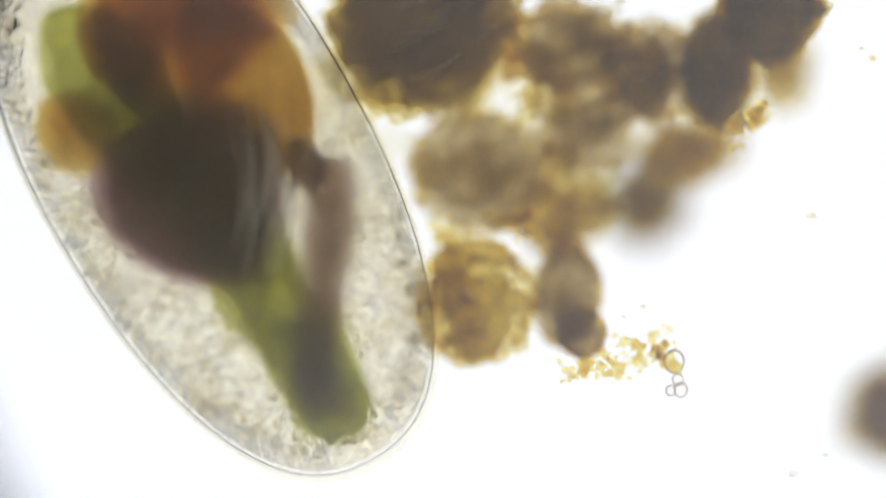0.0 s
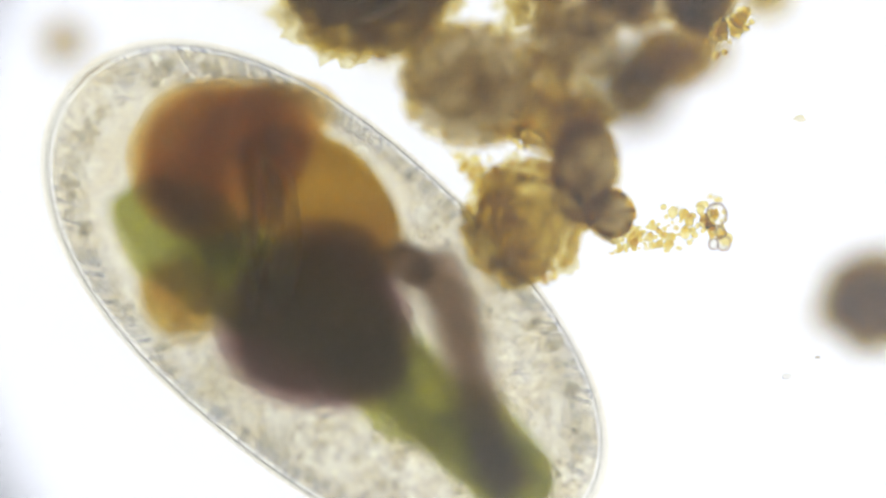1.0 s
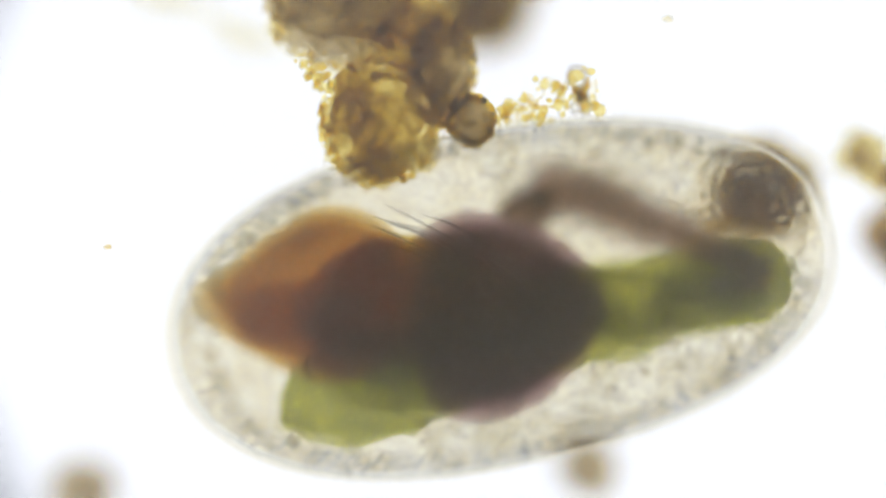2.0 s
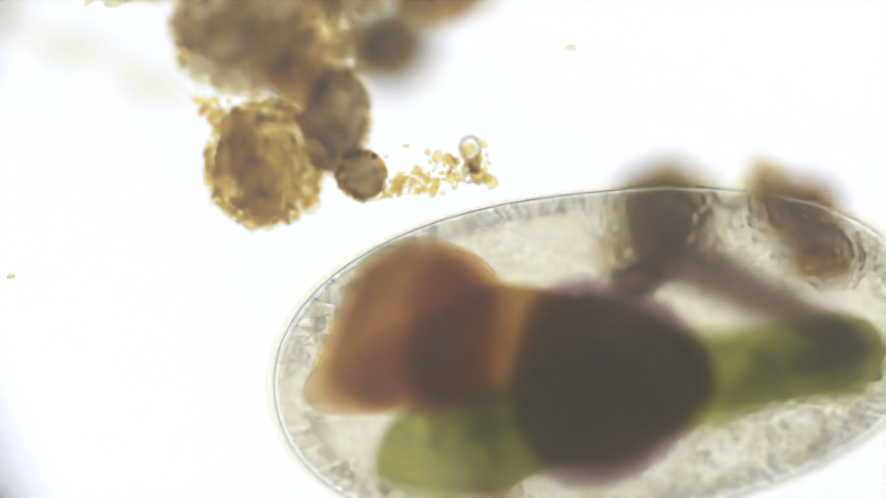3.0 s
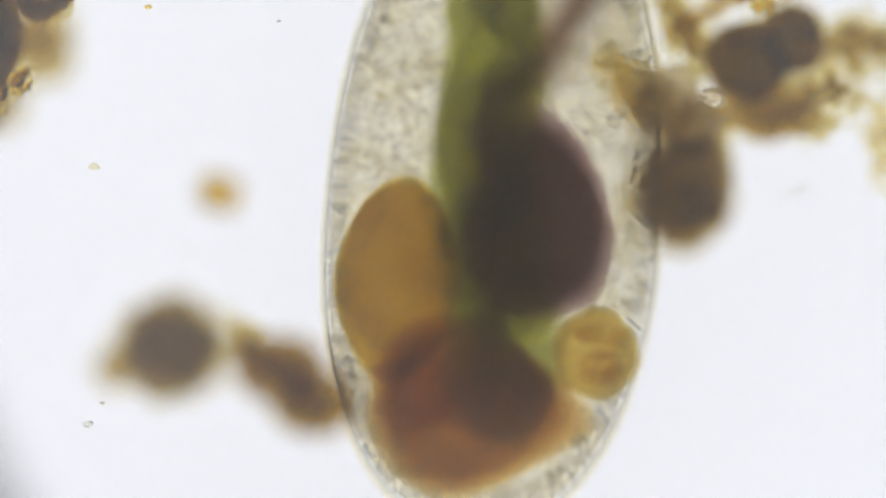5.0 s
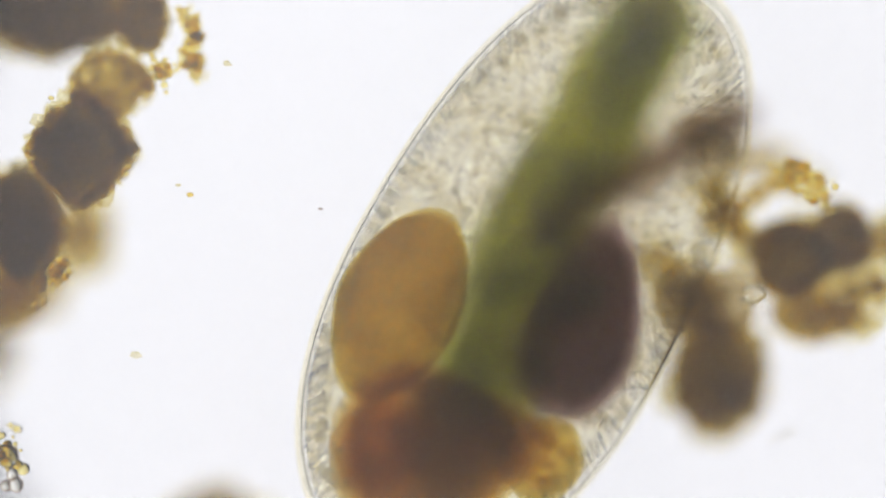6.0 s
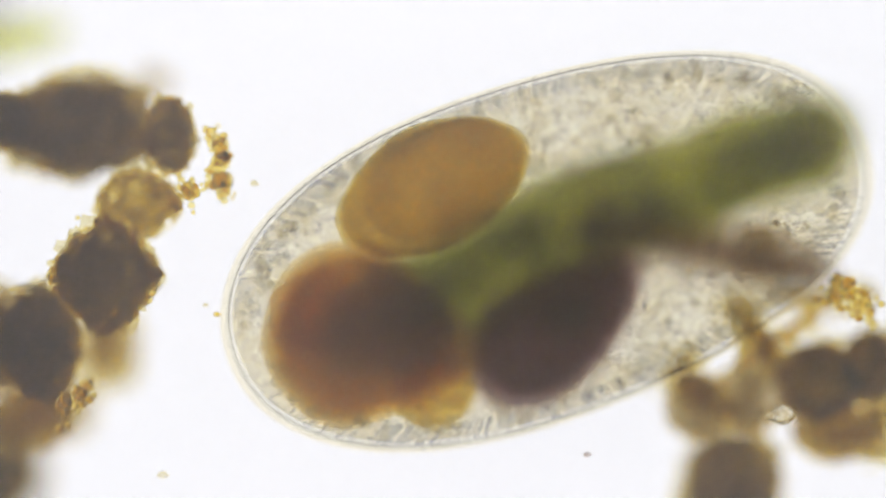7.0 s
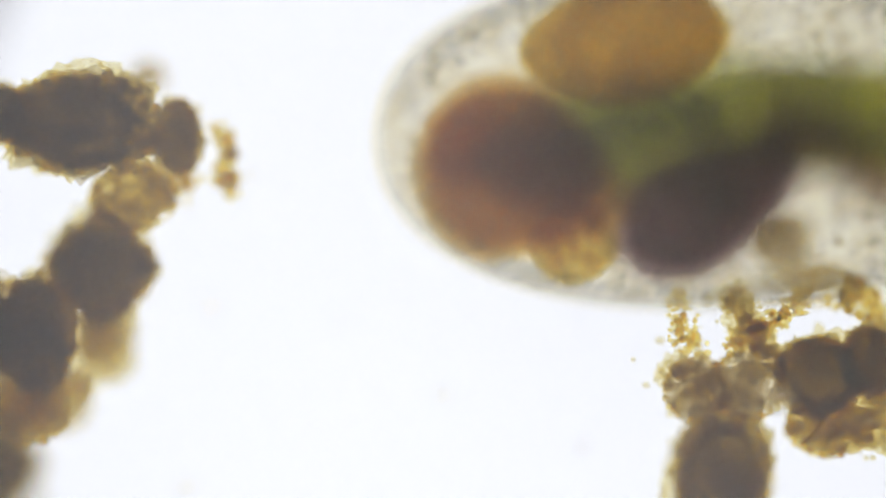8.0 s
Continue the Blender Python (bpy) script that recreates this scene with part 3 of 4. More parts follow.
def build_ciliate():
    top = tagged(new("ciliate"), "large translucent egg-shaped ciliate filled with brown, green and dark food", "ciliate")
    made = {"top": top}
    skin = body_shell(1.0).link("pellicle", "pellicle", top, "clear colourless outer membrane")
    made["skin"] = skin
    body_shell(0.985).link("cortex", "cortex", skin, "finely granular greyish cytoplasm")
    # outer shell added for the yellowish halo; the cilia are modelled below
    body_shell(1.024).link("ciliary_coat", "sheath", skin, "thin coat tinted yellow as the halo round the body")
    rods = hairs(1700, 0.90, 0.985, 1.5, 5, 0.0, 0.2)
    tagged(rods.link("trichocysts", "rod", top, "fine rods under the membrane"), kind="stuff")
    tagged(hairs(2600, 0.978, 0.998, 1.5, 9, 0.0, 0.16).link("basal_grains", "rod", skin, "bluish line of basal grains along the membrane"), kind="stuff")
    tagged(hairs(2200, 1.0, 1.028, 0.45, 6, 0.01).link("cilia", "cilium", skin, "short hair-like cilia"), kind="stuff")

    layer = body_shell(0.992)
    layer.v = [(x, y * 0.985, z * 0.07) for x, y, z in layer.v]
    layer.link("endoplasm", "endoplasm", top, "cream and bluish grainy inner plasm")
    rng = random.Random(77)
    for name, material, count, lo, hi, label in (("granule_field", "granule", 4600, 2.0, 5.5, "fine grey granules"), ("droplet_field", "droplet", 1300, 4, 11, "clear droplets")):
        m = Mesh()
        for i in range(count):
            u = rng.uniform(-0.95, 0.95)
            q = math.sqrt(rng.uniform(0.05, 0.92))
            w = rng.choice((0.5, 1.5)) * math.pi + rng.gauss(0, 0.28)
            x, y, z = skin_point(u, w, 1.0)
            if rng.random() > max(0.0, 1 - u * u) ** 0.5 or any(((x - a) / ra) ** 2 + ((y * q * 0.86 - b) / rb) ** 2 < 1 for a, b, ra, rb in ((-145, 167, 170, 100), (-365, -20, 150, 170), (-275, -198, 76, 70))):
                continue
            r = rng.uniform(lo, hi)
            m.blob((x * 0.97, y * q * 0.92, z * q), (r, r * rng.uniform(0.6, 1.4), r), 1 if r < 5 else 2, 0.3, 1.5, i * 0.37)
        tagged(m.link(name, material, top, label), kind="stuff")

    # a row of clear vesicles, longer outwards than along the membrane
    row = Mesh()
    for i in range(430):
        u = math.cos(math.pi * (i // 2 + rng.uniform(0.1, 0.9)) / 215)
        w = (0.5, 1.5)[i % 2] * math.pi + rng.gauss(0, 0.12)
        k = rng.uniform(0.87, 0.965)
        x, y, z = skin_point(u, w, k)
        r = rng.uniform(5, 9)
        flat = max(0.0, 1 - u * u) ** 0.5
        row.blob((x, y, z * 0.6), (r * (1 + 0.5 * (1 - flat)), r * (1 + 0.6 * flat), r), 2, 0.2, 1.4, i * 0.61)
    tagged(row.link("vesicle_row", "droplet", top, "row of clear vesicles under the membrane"), kind="stuff")

    def organ(name, material, label, radii, rough, freq, seed, shells=1, step=0.82, taper=0.0):
        first = None
        for i in range(shells):
            k = step ** i
            m = Mesh()
            m.blob((0, 0, 0), [r * k for r in radii], 5, rough, freq, seed)
            m.v = [(x, y * (1 - taper * x / radii[0]), z * (1 - taper * x / radii[0])) for x, y, z in m.v]
            ob = m.link(name if i == 0 else "content", material, top if i == 0 else first, label if i == 0 else "")
            first = first or ob
        return first

    def pointed(first, reach, draw, slim, both=False):
        """Draw the rear end of a food ball out to a blunt point, or both its ends."""
        for ob in (first, *first.children):
            for v in ob.data.vertices:
                q = min(1.0, abs(v.co.x) / (reach * U))
                if both or v.co.x < 0:
                    v.co.x *= 1 + draw * q ** 4
                    v.co.y *= 1 - slim * q
                    v.co.z *= 1 - slim * q

    made["dark"] = organ("dark_vacuole", "dark_ball", "almost black purple-brown food ball", (184, 180, 98), 0.07, 1.3, 3, 6, 0.945, 0.27)
    made["brown"] = organ("brown_vacuole", "brown", "reddish-brown translucent food ball", (184, 158, 166), 0.035, 1.3, 8, 6, 0.95, -0.1)
    pointed(made["brown"], 184, 0.2, 0.3)
    for x, y, rx, ry, seed in ((-50, -30, 110, 62, 31), (80, 20, 84, 84, 33)):
        lobe = Mesh()
        for k in (1.0, 0.8, 0.6):
            lobe.blob((x + 10 * k, y, 20), (rx * k, ry * k, 80 * k), 4, 0.18, 1.5, seed)
        lobe.link("inner_lobe", "lobe", made["brown"], "darker lobe inside the brown ball")
    # a lemon-shaped skin with a rounder bubble in it
    made["yellow"] = organ("yellow_vacuole", "yellow", "amber-yellow translucent vacuole", (172, 112, 105), 0.04, 1.3, 12, 3, 0.97)
    pointed(made["yellow"], 172, 0.09, 0.06, True)
    bubble = Mesh()
    bubble.blob((16, 6, 0), (148, 92, 80), 5, 0.05, 1.4, 15)
    bubble.link("inner_bubble", "bubble", made["yellow"], "rounded bubble inside the amber vacuole")
    made["amber"] = organ("amber_vacuole", "yellow", "small amber vacuole with grains", (82, 76, 70), 0.10, 1.5, 17, 2, 0.9)
    grains = Mesh()
    rng = random.Random(4)
    for i in range(14):
        grains.blob((rng.uniform(-45, 45), rng.uniform(-45, 45), rng.uniform(-35, 35)), (rng.uniform(8, 20),) * 3, 2, 0.3, 1.6, i)
    grains.link("inner_grain", "amber", made["amber"])

    rod = Mesh()
    pts, rad = [], []
    for i in range(49):
        q = 0.5 - 0.5 * math.cos(math.pi * i / 48)
        x = -505 + 965 * q
        pts.append((x, 45 * math.sin(math.pi * q) - 20, 14 * math.sin(q * 7)))
        rear = 0.06 + 0.94 * math.sin(min(1.0, q / 0.17) * math.pi / 2) ** 0.8
        front = math.sqrt(max(0.0, 1 - (1 - min(1, (1 - q) / 0.08)) ** 2)) + 0.03
        rad.append((110 - 37 * q) * min(1.0, rear) * min(1.0, front))
    rod.tube(pts, rad, 48, 0.13, 2)
    made["rod"] = rod.link("algal_filament", "green", top, "long mossy-green swallowed mass of algae")
    for k, a in ((0.94, 2), (0.8, 11)):
        core = Mesh()
        core.tube([(x, y + 16 * math.sin(x / 60 + 9 * k), z + 14 * math.cos(x / 47 + 5 * k)) for x, y, z in pts[a:-2]], [r * k * min(1, 0.3 + i / 5) for i, r in enumerate(rad[a:-2])], 40, 0.28, 2 + 4 * k)
        core.link("content", "green", made["rod"])
    spot = Mesh()
    for k in (1.0, 0.7):
        spot.blob((392, -6, 10), (34 * k, 26 * k, 24 * k), 3, 0.25, 1.5, 6)
    spot.link("red_spot", "brown", made["rod"], "small reddish spot near the front end")
    inner = Mesh()
    rng = random.Random(9)
    for i in range(26):
        k = rng.randrange(15, 41)
        r = rng.uniform(22, 44)
        inner.blob((pts[k][0], pts[k][1] + rng.uniform(-34, 34), pts[k][2] + rng.uniform(-34, 34)), (r * 1.4, r, r), 2, 0.25, 1.5, i)
    tagged(inner.link("algal_cell_heap", "leaf_green", made["rod"], "yellow-green algal cells"), kind="stuff")

    strand = Mesh()
    sp = [(-170, 30, 0), (-110, 38, 4), (-40, 22, 6), (40, -8, 2), (120, -30, -4), (190, -52, -10), (270, -80, -16)]
    fine = []
    for i in range(len(sp) - 1):
        for k in range(5):
            fine.append(tuple(sp[i][c] * (1 - k / 5) + sp[i + 1][c] * k / 5 for c in range(3)))
    thick = [(52 - 18 * i / len(fine)) * min(1.0, 0.3 + i / 4, 0.25 + (len(fine) - i) / 5) for i in range(len(fine))]
    strand.tube(fine, thick, 36, 0.35, 5)
    for k in (0.75, 0.5):
        strand.tube(fine, [k * r for r in thick], 30, 0.5, 6)
    made["strand"] = strand.link("brown_strand", "strand", top, "soft brown strand of food")
    # added thin tubes that imitate pale light streaks lying over the body
    wisps = Mesh()
    rng = random.Random(21)
    for i in range(11):
        dy, bow, x0, x1 = -52 + 10.5 * i + rng.uniform(-4, 4), rng.uniform(18, 34), rng.uniform(-190, -90), rng.uniform(70, 170)
        line = [(x0 + (x1 - x0) * k / 14, dy * (1 - 0.25 * k / 14) + bow * math.cos(1.5 * (2 * k / 14 - 1)), 3 * math.sin(k * 0.8 + i)) for k in range(15)]
        size = rng.uniform(1.8, 5.0)
        wisps.tube(line, [size * math.sin(math.pi * (k + 0.5) / 15) + 0.3 for k in range(15)], 7, 0.2, i)
    made["wisps"] = wisps.link("oral_groove", "pale_streak", top, "fine milky wisps imitating light streaks that stand still in view")
    canal = Mesh()
    for dy in (-7, 7):
        canal.tube([(-578 + 9 * i, -42 - 0.9 * i + dy * i / 10, 4) for i in range(11)], [1.8] * 11, 8, 0.2, dy)
    canal.link("pore_canal", "granule", top, "thin double line of the rear pore")
    knob = Mesh()
    for k in (1.0, 0.85, 0.65):
        knob.blob((0, 0, 0), (46 * k, 34 * k, 30 * k), 4, 0.45, 1.9, 21)
    made["knob"] = knob.link("dark_knob", "strand", top, "small dark knob")
    return made


build_lamp()
slide = build_slide("glass_slide", "glass", 90, "clear glass microscope slide with ground edges")
cover = build_slide("cover_glass", "cover", 12, "thin unseen cover glass over the water drop, hazed to imitate lens glare")
rides = []
for name, seed, rx, ry, tone, lobes, grains, grain, z, label, seen in HEAPS:
    rides.append((clump(name, seed, rx * 1.06, ry * 1.06, tone, label, lobes, grains, grain), seen, z))
for name, seed, points, width, count, grain, z, label, seen, tone in TUFTS:
    rides.append((tuft(name, seed, points, width, count, grain, label, tone), seen, z))


def build_ring_cell():
    top = tagged(new("ring_cell"), "clear round empty cell with smaller ones below", "cell", "detritus on the slide")
    for x, y, r in ((0, 0, 17), (8, -32, 9), (14, -50, 11), (-4, -52, 8)):
        m = Mesh()
        m.tube([(x + r * math.cos(k * math.pi / 12), y + 1.15 * r * math.sin(k * math.pi / 12), 0) for k in range(25)], [1.6 + 0.08 * r] * 25, 8)
        m.link("cell_wall", "strand", top, "dark thin ring wall")
        m = Mesh()
        m.blob((x, y, 0), (r, r * 1.15, r), 3, 0.06, 1.4, x)
        m.link("cell_body", "clear_cell", top, "clear cell body")
    return top


def build_square_cell():
    top = tagged(new("square_cell"), "small square golden algal cell with a pale border", "cell")
    for x in (-17, 17):
        for y in (-15, 15):
            m = Mesh()
            m.blob((x, y, 0), (15, 13, 15), 3, 0.15, 1.3, x + y)
            m.link("plastid", "amber", top, "golden plastid")
    bm = bmesh.new()
    bmesh.ops.create_cube(bm, size=1.0)
    for v in bm.verts:
        v.co = (v.co.x * 74, v.co.y * 66, v.co.z * 44)
    bmesh.ops.bevel(bm, geom=bm.edges[:], offset=9, segments=3, affect="EDGES")
    m = Mesh()
    m.add([tuple(v.co) for v in bm.verts], [tuple(v.index for v in f.verts) for f in bm.faces])
    bm.free()
    m.link("cell_wall", "gold", top, "golden box-shaped wall")
    rim = Mesh()
    rim.tube([(-33, -29, 0), (33, -29, 0), (33, 29, 0), (-33, 29, 0), (-33, -29, 0)], [3.4] * 5, 8)
    rim.tube([(-4, -27, 0), (6, 27, 0)], [2.4, 2.4], 8)
    rim.link("girdle_band", "band", top, "darker band round the cell")
    return top


def build_green_cell():
    m = Mesh()
    m.blob((0, 0, 0), (135, 34, 30), 4, 0.06, 1.2, 3)
    ob = m.link("green_alga", "leaf_green")
    return tagged(ob, "blurred spindle-shaped yellow-green algal cell", "alga")


def build_crystal():
    m = Mesh()
    m.blob((0, 0, 0), (24, 16, 14), 2, 0.45, 1.8, 4)
    ob = m.link("clear_crystal", "clear_cell", smooth=False)
    return tagged(ob, "clear glinting mineral grain between clumps", "crystal", "detritus on the slide")


def build_filament():
    m = Mesh()
    pts = [(-210 + 21 * i, 75 - 8.5 * i + 12 * math.sin(i * 0.7), 0) for i in range(21)]
    m.tube(pts, [22 + 8 * math.sin(i * 0.9) for i in range(21)], 12, 0.2, 3)
    ob = m.link("pale_filament", "pale")
    return tagged(ob, "pale blurred filament deep on the slide", "filament", "detritus on the slide")


def build_speck(size, seed, material):
    m = Mesh()
    m.blob((0, 0, 0), (size, size * 0.6, size * 0.6), 2, 0.5, 1.6, seed)
    ob = m.link("loose_grain", material)
    return tagged(ob, "tiny loose grain floating in the water", "grain", "loose grains in the water")


for seed, size, material, seen in ((1, 9, "clear_cell", [(0, 1405, 838)]), (2, 7, "gold", [(2.5, 121, 463), (3.0, 20, 490)]), (3, 7, "gold", [(5.5, 267, 48)]), (4, 10, "pale", [(7.5, 281, 820), (8.0, 330, 860)]),
                                   (5, 9, "pale", [(8.0, 785, 700)]), (6, 7, "strand", [(8.0, 1030, 791)]), (7, 4, "strand", [(8.0, 606, 568)]), (8, 5, "soot", [(2.5, 1152, 480), (2.3, 1140, 470)]), (9, 6, "olive", [(0.5, 1127, 463)]),
                                   (10, 5, "olive", [(0, 1103, 560)]), (11, 5, "olive", [(6.0, 315, 328)]), (12, 6, "grain", [(6.7, 92, 195)]), (13, 8, "olive", [(7.0, 450, 325)])):
    rides.append((build_speck(size, seed, material), seen, -0.002))

def build_needle():
    m = Mesh()
    m.tube([(-46, -17, 0), (-30, -13, 0), (0, 0, 1), (28, 14, 0), (46, 19, 0)], [1.5, 8, 13, 9, 2.0], 6, 0.3, 4)
    ob = m.link("clear_needle", "clear_cell", smooth=False)
    return tagged(ob, "long clear mineral splinter under a dark clump", "crystal", "detritus on the slide")


def build_round_cell():
    top = tagged(new("round_cell"), "large pale round cell with golden grains at its edge", "cell", "detritus on the slide")
    wall = Mesh()
    wall.tube([(40 * math.cos(k * math.pi / 16), 36 * math.sin(k * math.pi / 16), 0) for k in range(33)], [2.6] * 33, 8)
    wall.link("cell_wall", "olive", top, "thin olive ring wall")
    body = Mesh()
    body.blob((0, 0, 0), (40, 36, 34), 4, 0.05, 1.4, 3)
    body.link("cell_body", "clear_cell", top, "clear pale cell body")
    for x, y, r in ((-32, 16, 9), (-24, 27, 7), (-20, -26, 8), (-2, -31, 6), (-42, -18, 6)):
        grain = Mesh()
        grain.blob((x, y, 8), (r, r * 1.2, r), 3, 0.25, 1.5, x)
        grain.link("golden_grain", "gold", top, "bright golden grain")
    return top


def build_spindle():
    m = Mesh()
    m.tube([(-40 + 8 * k, 2 * math.sin(k * 0.6), 0) for k in range(11)], [0.8 + 10 * math.sin(math.pi * k / 10) for k in range(11)], 12, 0.08, 2)
    ob = m.link("clear_spindle", "clear_cell")
    return tagged(ob, "clear spindle-shaped empty shell above an upright clump", "cell", "detritus on the slide")


def build_sliver():
    m = Mesh()
    m.tube([(-30, -12, 0), (-8, -4, 0), (14, 5, 0), (30, 12, 0)], [0.8, 3.2, 3.2, 0.8], 6, 0.2, 2)
    ob = m.link("pale_sliver", "clear_cell", smooth=False)
    return tagged(ob, "thin clear sliver lying free on the slide", "crystal", "detritus on the slide")


rides.append((build_round_cell(), [(5.7, 1390, 190), (6.0, 1432, 318), (6.2, 1440, 318), (6.5, 1452, 318), (6.6, 1463, 323), (7.0, 1515, 525), (8.0, 1540, 530)], -0.012))
rides.append((build_spindle(), [(6.0, 8, 295), (6.6, 15, 312), (7.0, 48, 514), (8.0, 52, 512)], -0.006))
rides.append((build_sliver(), [(5.5, 1412, 375), (6.0, 1384, 770), (6.6, 1378, 768), (7.0, 1420, 965)], -0.008))
needle = build_needle()
rides.append((needle, [(3.8, 1480, 165), (4.1, 1432, 170), (5.3, 1462, 178), (5.5, 1462, 190), (6.0, 1525, 520), (7.0, 1570, 745)], -0.003))
ring_cell, square_cell, green_cell, crystal, filament = build_ring_cell(), build_square_cell(), build_green_cell(), build_crystal(), build_filament()
rides.append((ring_cell, [(0, 1193, 640), (0.5, 1230, 533), (1.0, 1268, 380), (1.2, 1238, 190), (2.3, 958, 150), (2.5, 950, 165), (3.0, 832, 262), (3.5, 160, 390)], -0.001))
rides.append((crystal, [(3.5, 1455, 110), (3.8, 1280, 175), (4.1, 1230, 170), (5.3, 1268, 175), (6.0, 1333, 522), (6.5, 1328, 518), (6.7, 1335, 545), (7.0, 1385, 735), (7.5, 1385, 708), (8.0, 1380, 710)], -0.003))
rides.append((filament, [(1.0, 560, 30), (2.3, 260, 50), (3.0, 150, 85)], -0.027))
ciliate = build_ciliate()

# seconds, centre across and down, heading in degrees (counter-clockwise), height
SWIM = [(0, 374, 308, -60.5, 0), (0.2, 380, 342, -58, 0), (0.5, 406, 440, -52, 0), (0.8, 495, 500, -46, 0), (1.0, 575, 535, -41, 0), (1.2, 660, 490, -28.5, 0),
        (1.5, 770, 460, -14, 0.002), (1.9, 870, 510, 6, 0.003), (2.3, 935, 555, 19, 0.002), (2.5, 976, 565, 15.2, 0), (2.8, 1040, 590, 11, 0), (3.0, 1062, 632, 7.5, 0),
        (3.1, 1010, 665, 7.5, 0), (3.2, 938, 702, 9, 0), (3.3, 878, 757, 15, 0), (3.4, 826, 778, 22, 0), (3.5, 824, 788, 31, 0), (3.6, 835, 785, 41, 0.002),
        (3.7, 866, 765, 54, 0.003), (3.8, 866, 705, 72, 0.003), (3.9, 862, 632, 84, 0.0025), (4.0, 860, 588, 88, 0.0025), (4.2, 860, 550, 94.5, 0.002),
        (4.5, 870, 480, 92, 0.003), (4.9, 875, 375, 87, 0.002), (5.3, 872, 285, 82, 0), (5.5, 855, 228, 81, 0), (5.6, 858, 240, 80, 0), (5.7, 875, 330, 76, 0),
        (5.8, 895, 385, 71, 0), (5.9, 915, 440, 65, 0), (6.0, 930, 480, 61, 0), (6.2, 945, 440, 59, 0), (6.5, 965, 285, 57, 0), (6.7, 905, 250, 50, 0),
        (6.8, 895, 290, 41, 0), (6.9, 935, 385, 27, 0), (7.0, 965, 440, 19, 0), (7.1, 990, 420, 16, 0), (7.3, 1050, 370, 16.8, 0.001), (7.5, 1108, 342, 12.5, 0.002),
        (7.7, 1158, 308, 10, 0.004), (7.9, 1225, 270, 3, 0.006), (8.0, 1262, 245, 0, 0.0055)]
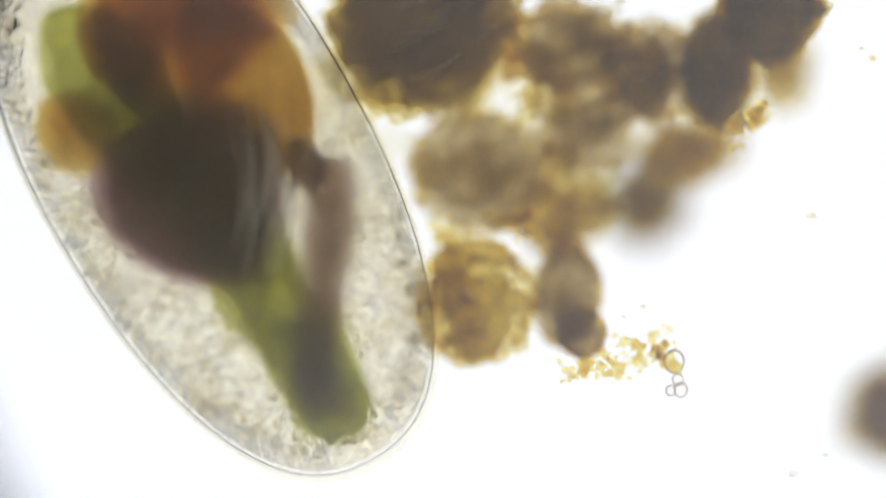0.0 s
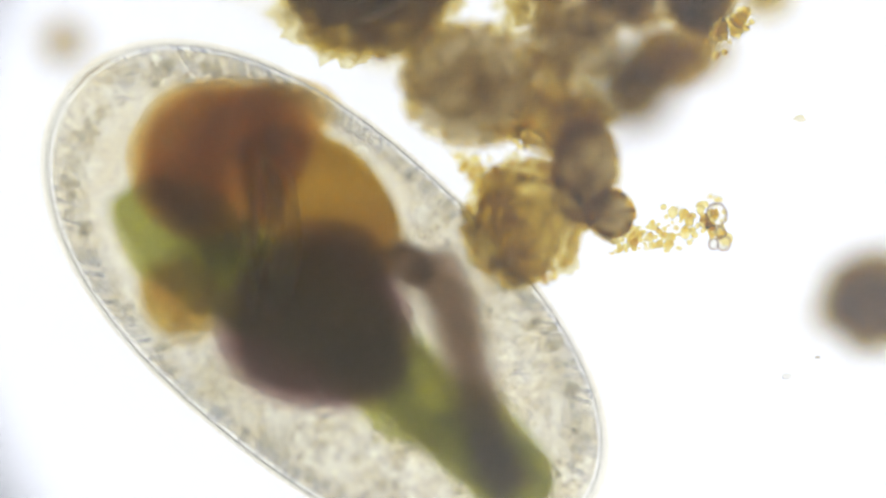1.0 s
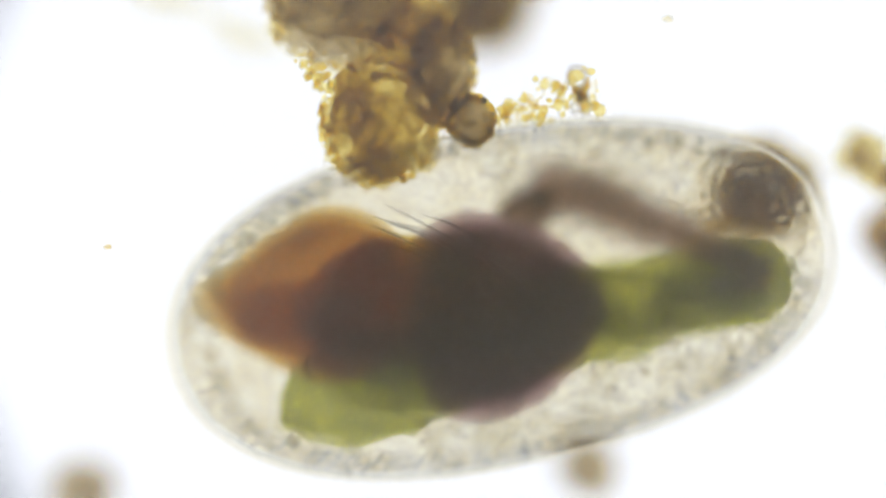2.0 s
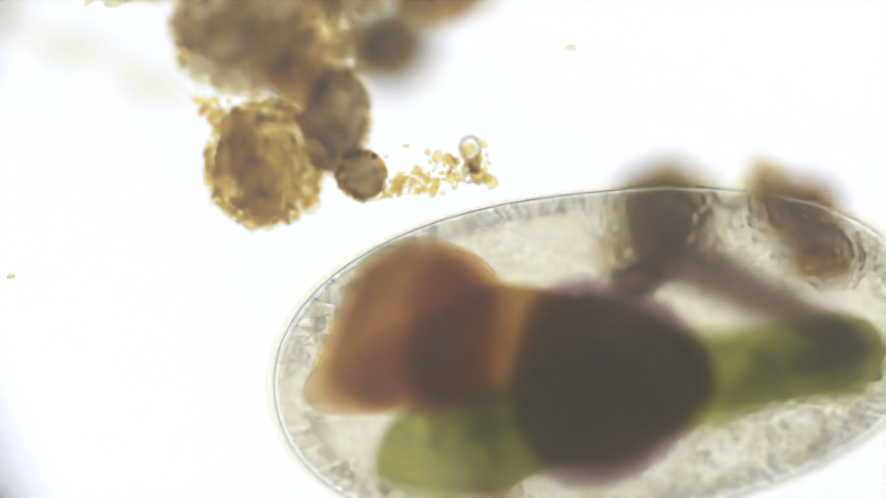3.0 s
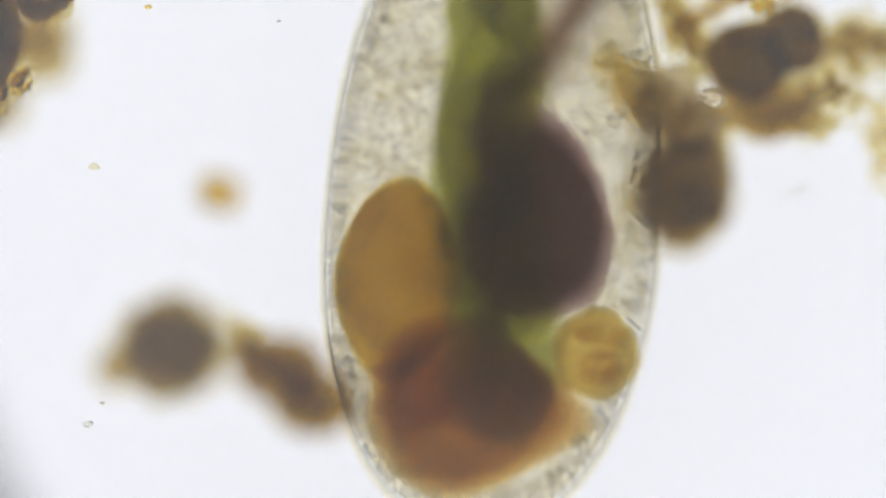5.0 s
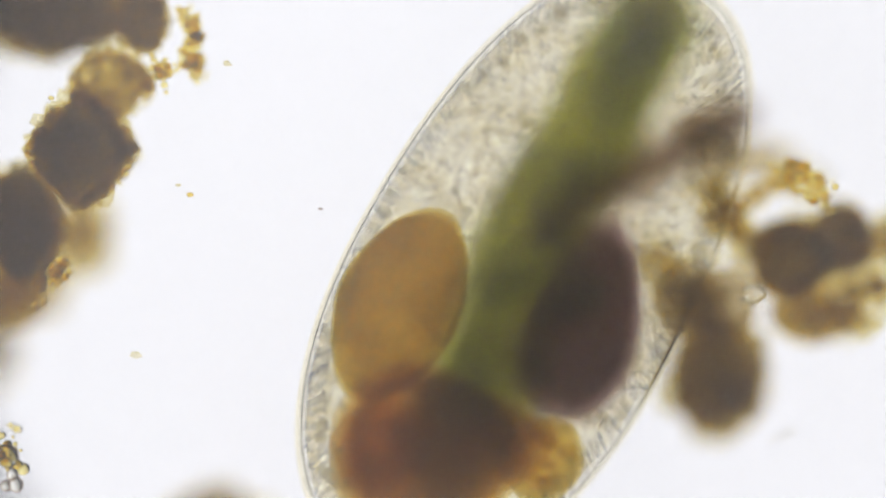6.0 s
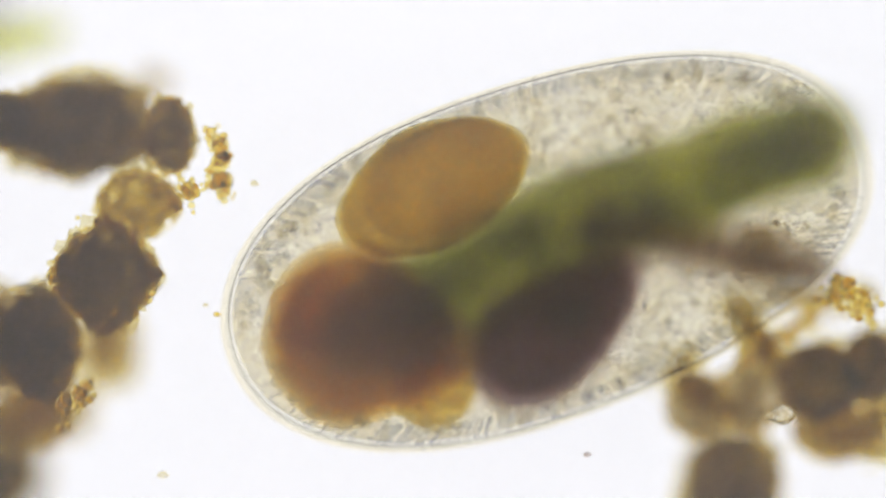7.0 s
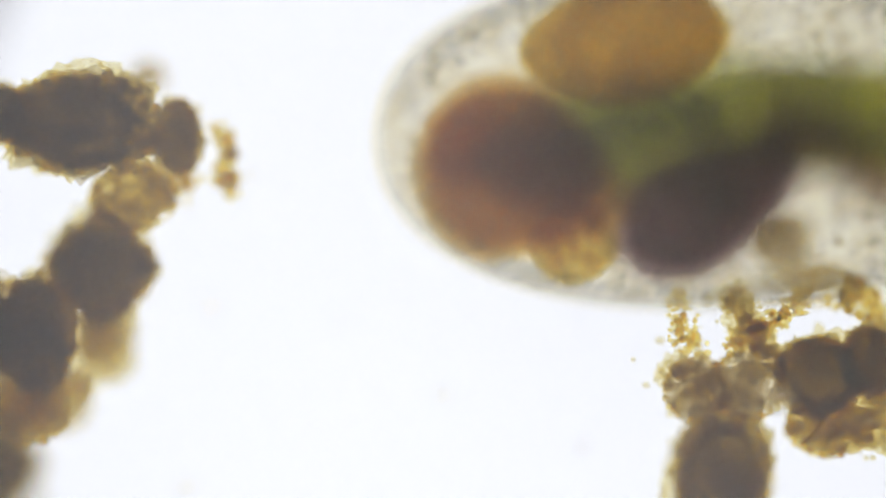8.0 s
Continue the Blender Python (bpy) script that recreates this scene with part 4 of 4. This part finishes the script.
# parts inside the body: seconds, along the axis, across it, towards the eye, turn about the axis, turn in the plane
ORGANS = {
    "skin": [(0, 0, 0, 0, 9, 0), (2.4, 0, 0, 0, 5, 0), (3.5, 0, 0, 0, 0, 0), (5.3, 0, 0, 0, 0, 0), (7.0, 0, 0, 0, -4, 0), (8.0, 0, 0, 0, -8, 0)],
    "dark": [(0, 12, 52, -75, 0, 0), (0.5, 14, 44, -75, 0, 0), (1.2, 20, 36, -75, 0, 0), (2.5, -20, 30, 60, 5, 0), (3.0, 8, 42, 60, 5, 0), (3.5, 30, 33, 60, 10, 0), (3.8, 0, 45, 60, 18, 0), (4.1, 0, 60, 60, 25, 0), (5.3, -30, 80, 95, 56, 0), (5.5, -30, 88, 95, 60, 2), (6.0, -30, 125, 100, 74, 8), (6.5, -30, 128, 100, 76, 14), (7.0, -30, 132, 100, 78, 18), (7.5, -22, 124, 90, 78, 26), (8.0, -18, 116, 80, 78, 28)],
    "brown": [(0, -268, -72, -60, 0, -110), (1.2, -312, -80, -60, 0, -110), (1.4, -295, -25, -20, 0, -82), (1.6, -292, 0, 0, 0, -55), (1.8, -300, -25, 10, 0, -30), (2.0, -312, -60, 10, 0, -8), (2.4, -334, -116, 10, 0, 27), (3.0, -322, -85, 5, 0, 26), (3.5, -275, -95, 30, 0, 40), (4.1, -325, -30, 20, 40, 60), (4.7, -352, -20, 15, 70, 78), (5.3, -372, -12, 10, 88, 95), (6.0, -360, 10, 10, 88, 125), (7.0, -352, 44, 10, 88, 150), (8.0, -344, 60, 10, 88, 160)],
    "yellow": [(0, -120, -130, -60, 0, 0), (1.2, -130, -125, -60, 0, 0), (2.3, -200, -10, -60, 0, 0), (2.6, -200, -10, -60, 0, 0), (3.0, -170, -40, -50, 0, 0), (3.3, -140, -110, -40, 0, 0), (3.5, -115, -150, -30, 0, 0), (4.1, -160, -120, 0, 0, 0), (5.3, -148, -166, 0, 0, 0), (6.0, -158, -166, 0, 0, 4), (7.0, -150, -168, 0, 0, 8), (8.0, -150, -168, 0, 0, 8)],
    "amber": [(0, -200, 190, -90, 0, 0), (1.2, -215, 165, -100, 0, 0), (2.3, -290, 0, -60, 0, 0), (3.0, -270, 20, -60, 0, 0), (3.8, -230, 120, -40, 0, 0), (4.1, -220, 215, 0, 0, 0), (5.3, -270, 195, 0, 0, 0), (6.0, -280, 190, -30, 0, 0), (7.0, -270, 175, -60, 0, 0), (8.0, -240, 180, -40, 0, 0)],
    "rod": [(0, 80, 58, -90, 0, 6), (0.5, 80, 50, -90, 0, 5.5), (1.2, 78, 60, -90, 0, 6), (2.4, 62, 100, -90, 0, 5), (3.0, 66, 100, -90, 0, 6), (3.5, 60, 55, -90, 0, 3), (3.8, 60, 25, -130, 0, 4), (4.2, 60, 10, -130, 0, 5), (4.7, 70, 5, 0, 0, 5), (5.3, 80, 5, 125, 0, 5), (6.0, 76, 2, 165, 0, 5), (7.0, 75, 0, 165, 0, 5), (7.5, 75, -8, 150, 0, 7), (8.0, 75, 0, 140, 0, 5)],
    "strand": [(0, 225, -108, 110, 0, -18), (1.2, 225, -100, 110, 0, -16), (3.5, 230, -95, 110, 0, -16), (4.1, 215, -85, 110, 0, -14), (5.3, 190, 55, 190, 0, -14), (8.0, 192, 60, 195, 0, -14)],
    # moved against the swim, so the imitated light streaks stay upright in place
    "wisps": [(0, 59, -60, 55, 0, -30), (0.5, 30, -39, 55, 0, -38), (1.0, -175, -26, 55, 0, -49), (1.2, -190, -30, 55, 0, -55), (1.8, -110, -80, 55, 0, -48), (2.3, -20, 0, -150, 0, -45), (8.0, -30, 0, -110, 0, -45)],
    "knob": [(0, 74, -155, 70, 0, 0), (1.2, 71, -148, 70, 0, 0), (3.5, 80, -130, 70, 0, 0), (4.1, 60, -118, 70, 0, 0), (5.3, 20, 60, 90, 0, 0), (7.0, 0, 120, 110, 0, 0), (8.0, 0, 110, 90, 0, 0)],
}


def motions():
    walk(cover, [(t, pose(*place(*carried_to(t, 784, 441), (0.045 + between(FOCUS, t)[0]) * K), 0, 0, -a)) for t, x, y, a in STAGE])
    walk(slide, [(t, pose(*place(*carried_to(t, 784, 441), SLIDE_Z - (0.0046 - between(FOCUS, t)[0]) * K), 0, 0, -a)) for t, x, y, a in STAGE])
    for ob, seen, z in rides:
        ride(ob, seen, z)
    walk(ciliate["top"], [(t, pose(*place(x, y, z * K), 0, 0, a)) for t, x, y, a, z in SWIM])
    for name, rows in ORGANS.items():
        walk(ciliate[name], [(t, pose(u * U, -v * U, w * U, roll, 0, turn)) for t, u, v, w, roll, turn in rows])
    walk(square_cell, [(t, pose(*place(x, y, z * K), 0, 0, a)) for t, x, y, z, a in [
        (0, 900, -700, 0, 0), (3.4, 560, -60, -0.002, 20), (3.6, 470, 0, 0, 28), (3.7, 415, 26, 0, 28), (3.8, 362, 42, 0, 22), (3.9, 322, 44, 0, 18),
        (4.0, 318, 44, 0, 15), (4.1, 346, 40, 0, 12), (4.2, 383, 72, 0, -4), (4.7, 385, 240, -0.012, -10), (5.3, 370, 450, -0.02, -20), (5.4, 352, 490, -0.02, -20), (5.5, 335, 545, -0.02, -20), (5.6, 315, 600, -0.022, -20), (5.8, 330, 840, -0.022, -20), (6.2, 340, 960, -0.022, -20), (8.0, 390, 1150, -0.022, -20)]])
    walk(green_cell, [(t, pose(*place(x, y, z * K), 0, 0, a)) for t, x, y, z, a in [
        (0, -900, 200, -0.026, 40), (6.6, -260, 110, -0.026, 30), (7.0, 0, 75, -0.026, 12), (7.5, 78, 52, -0.026, 2), (7.7, 60, 8, -0.026, -4), (8.0, 40, -80, -0.026, -8)]])


motions()
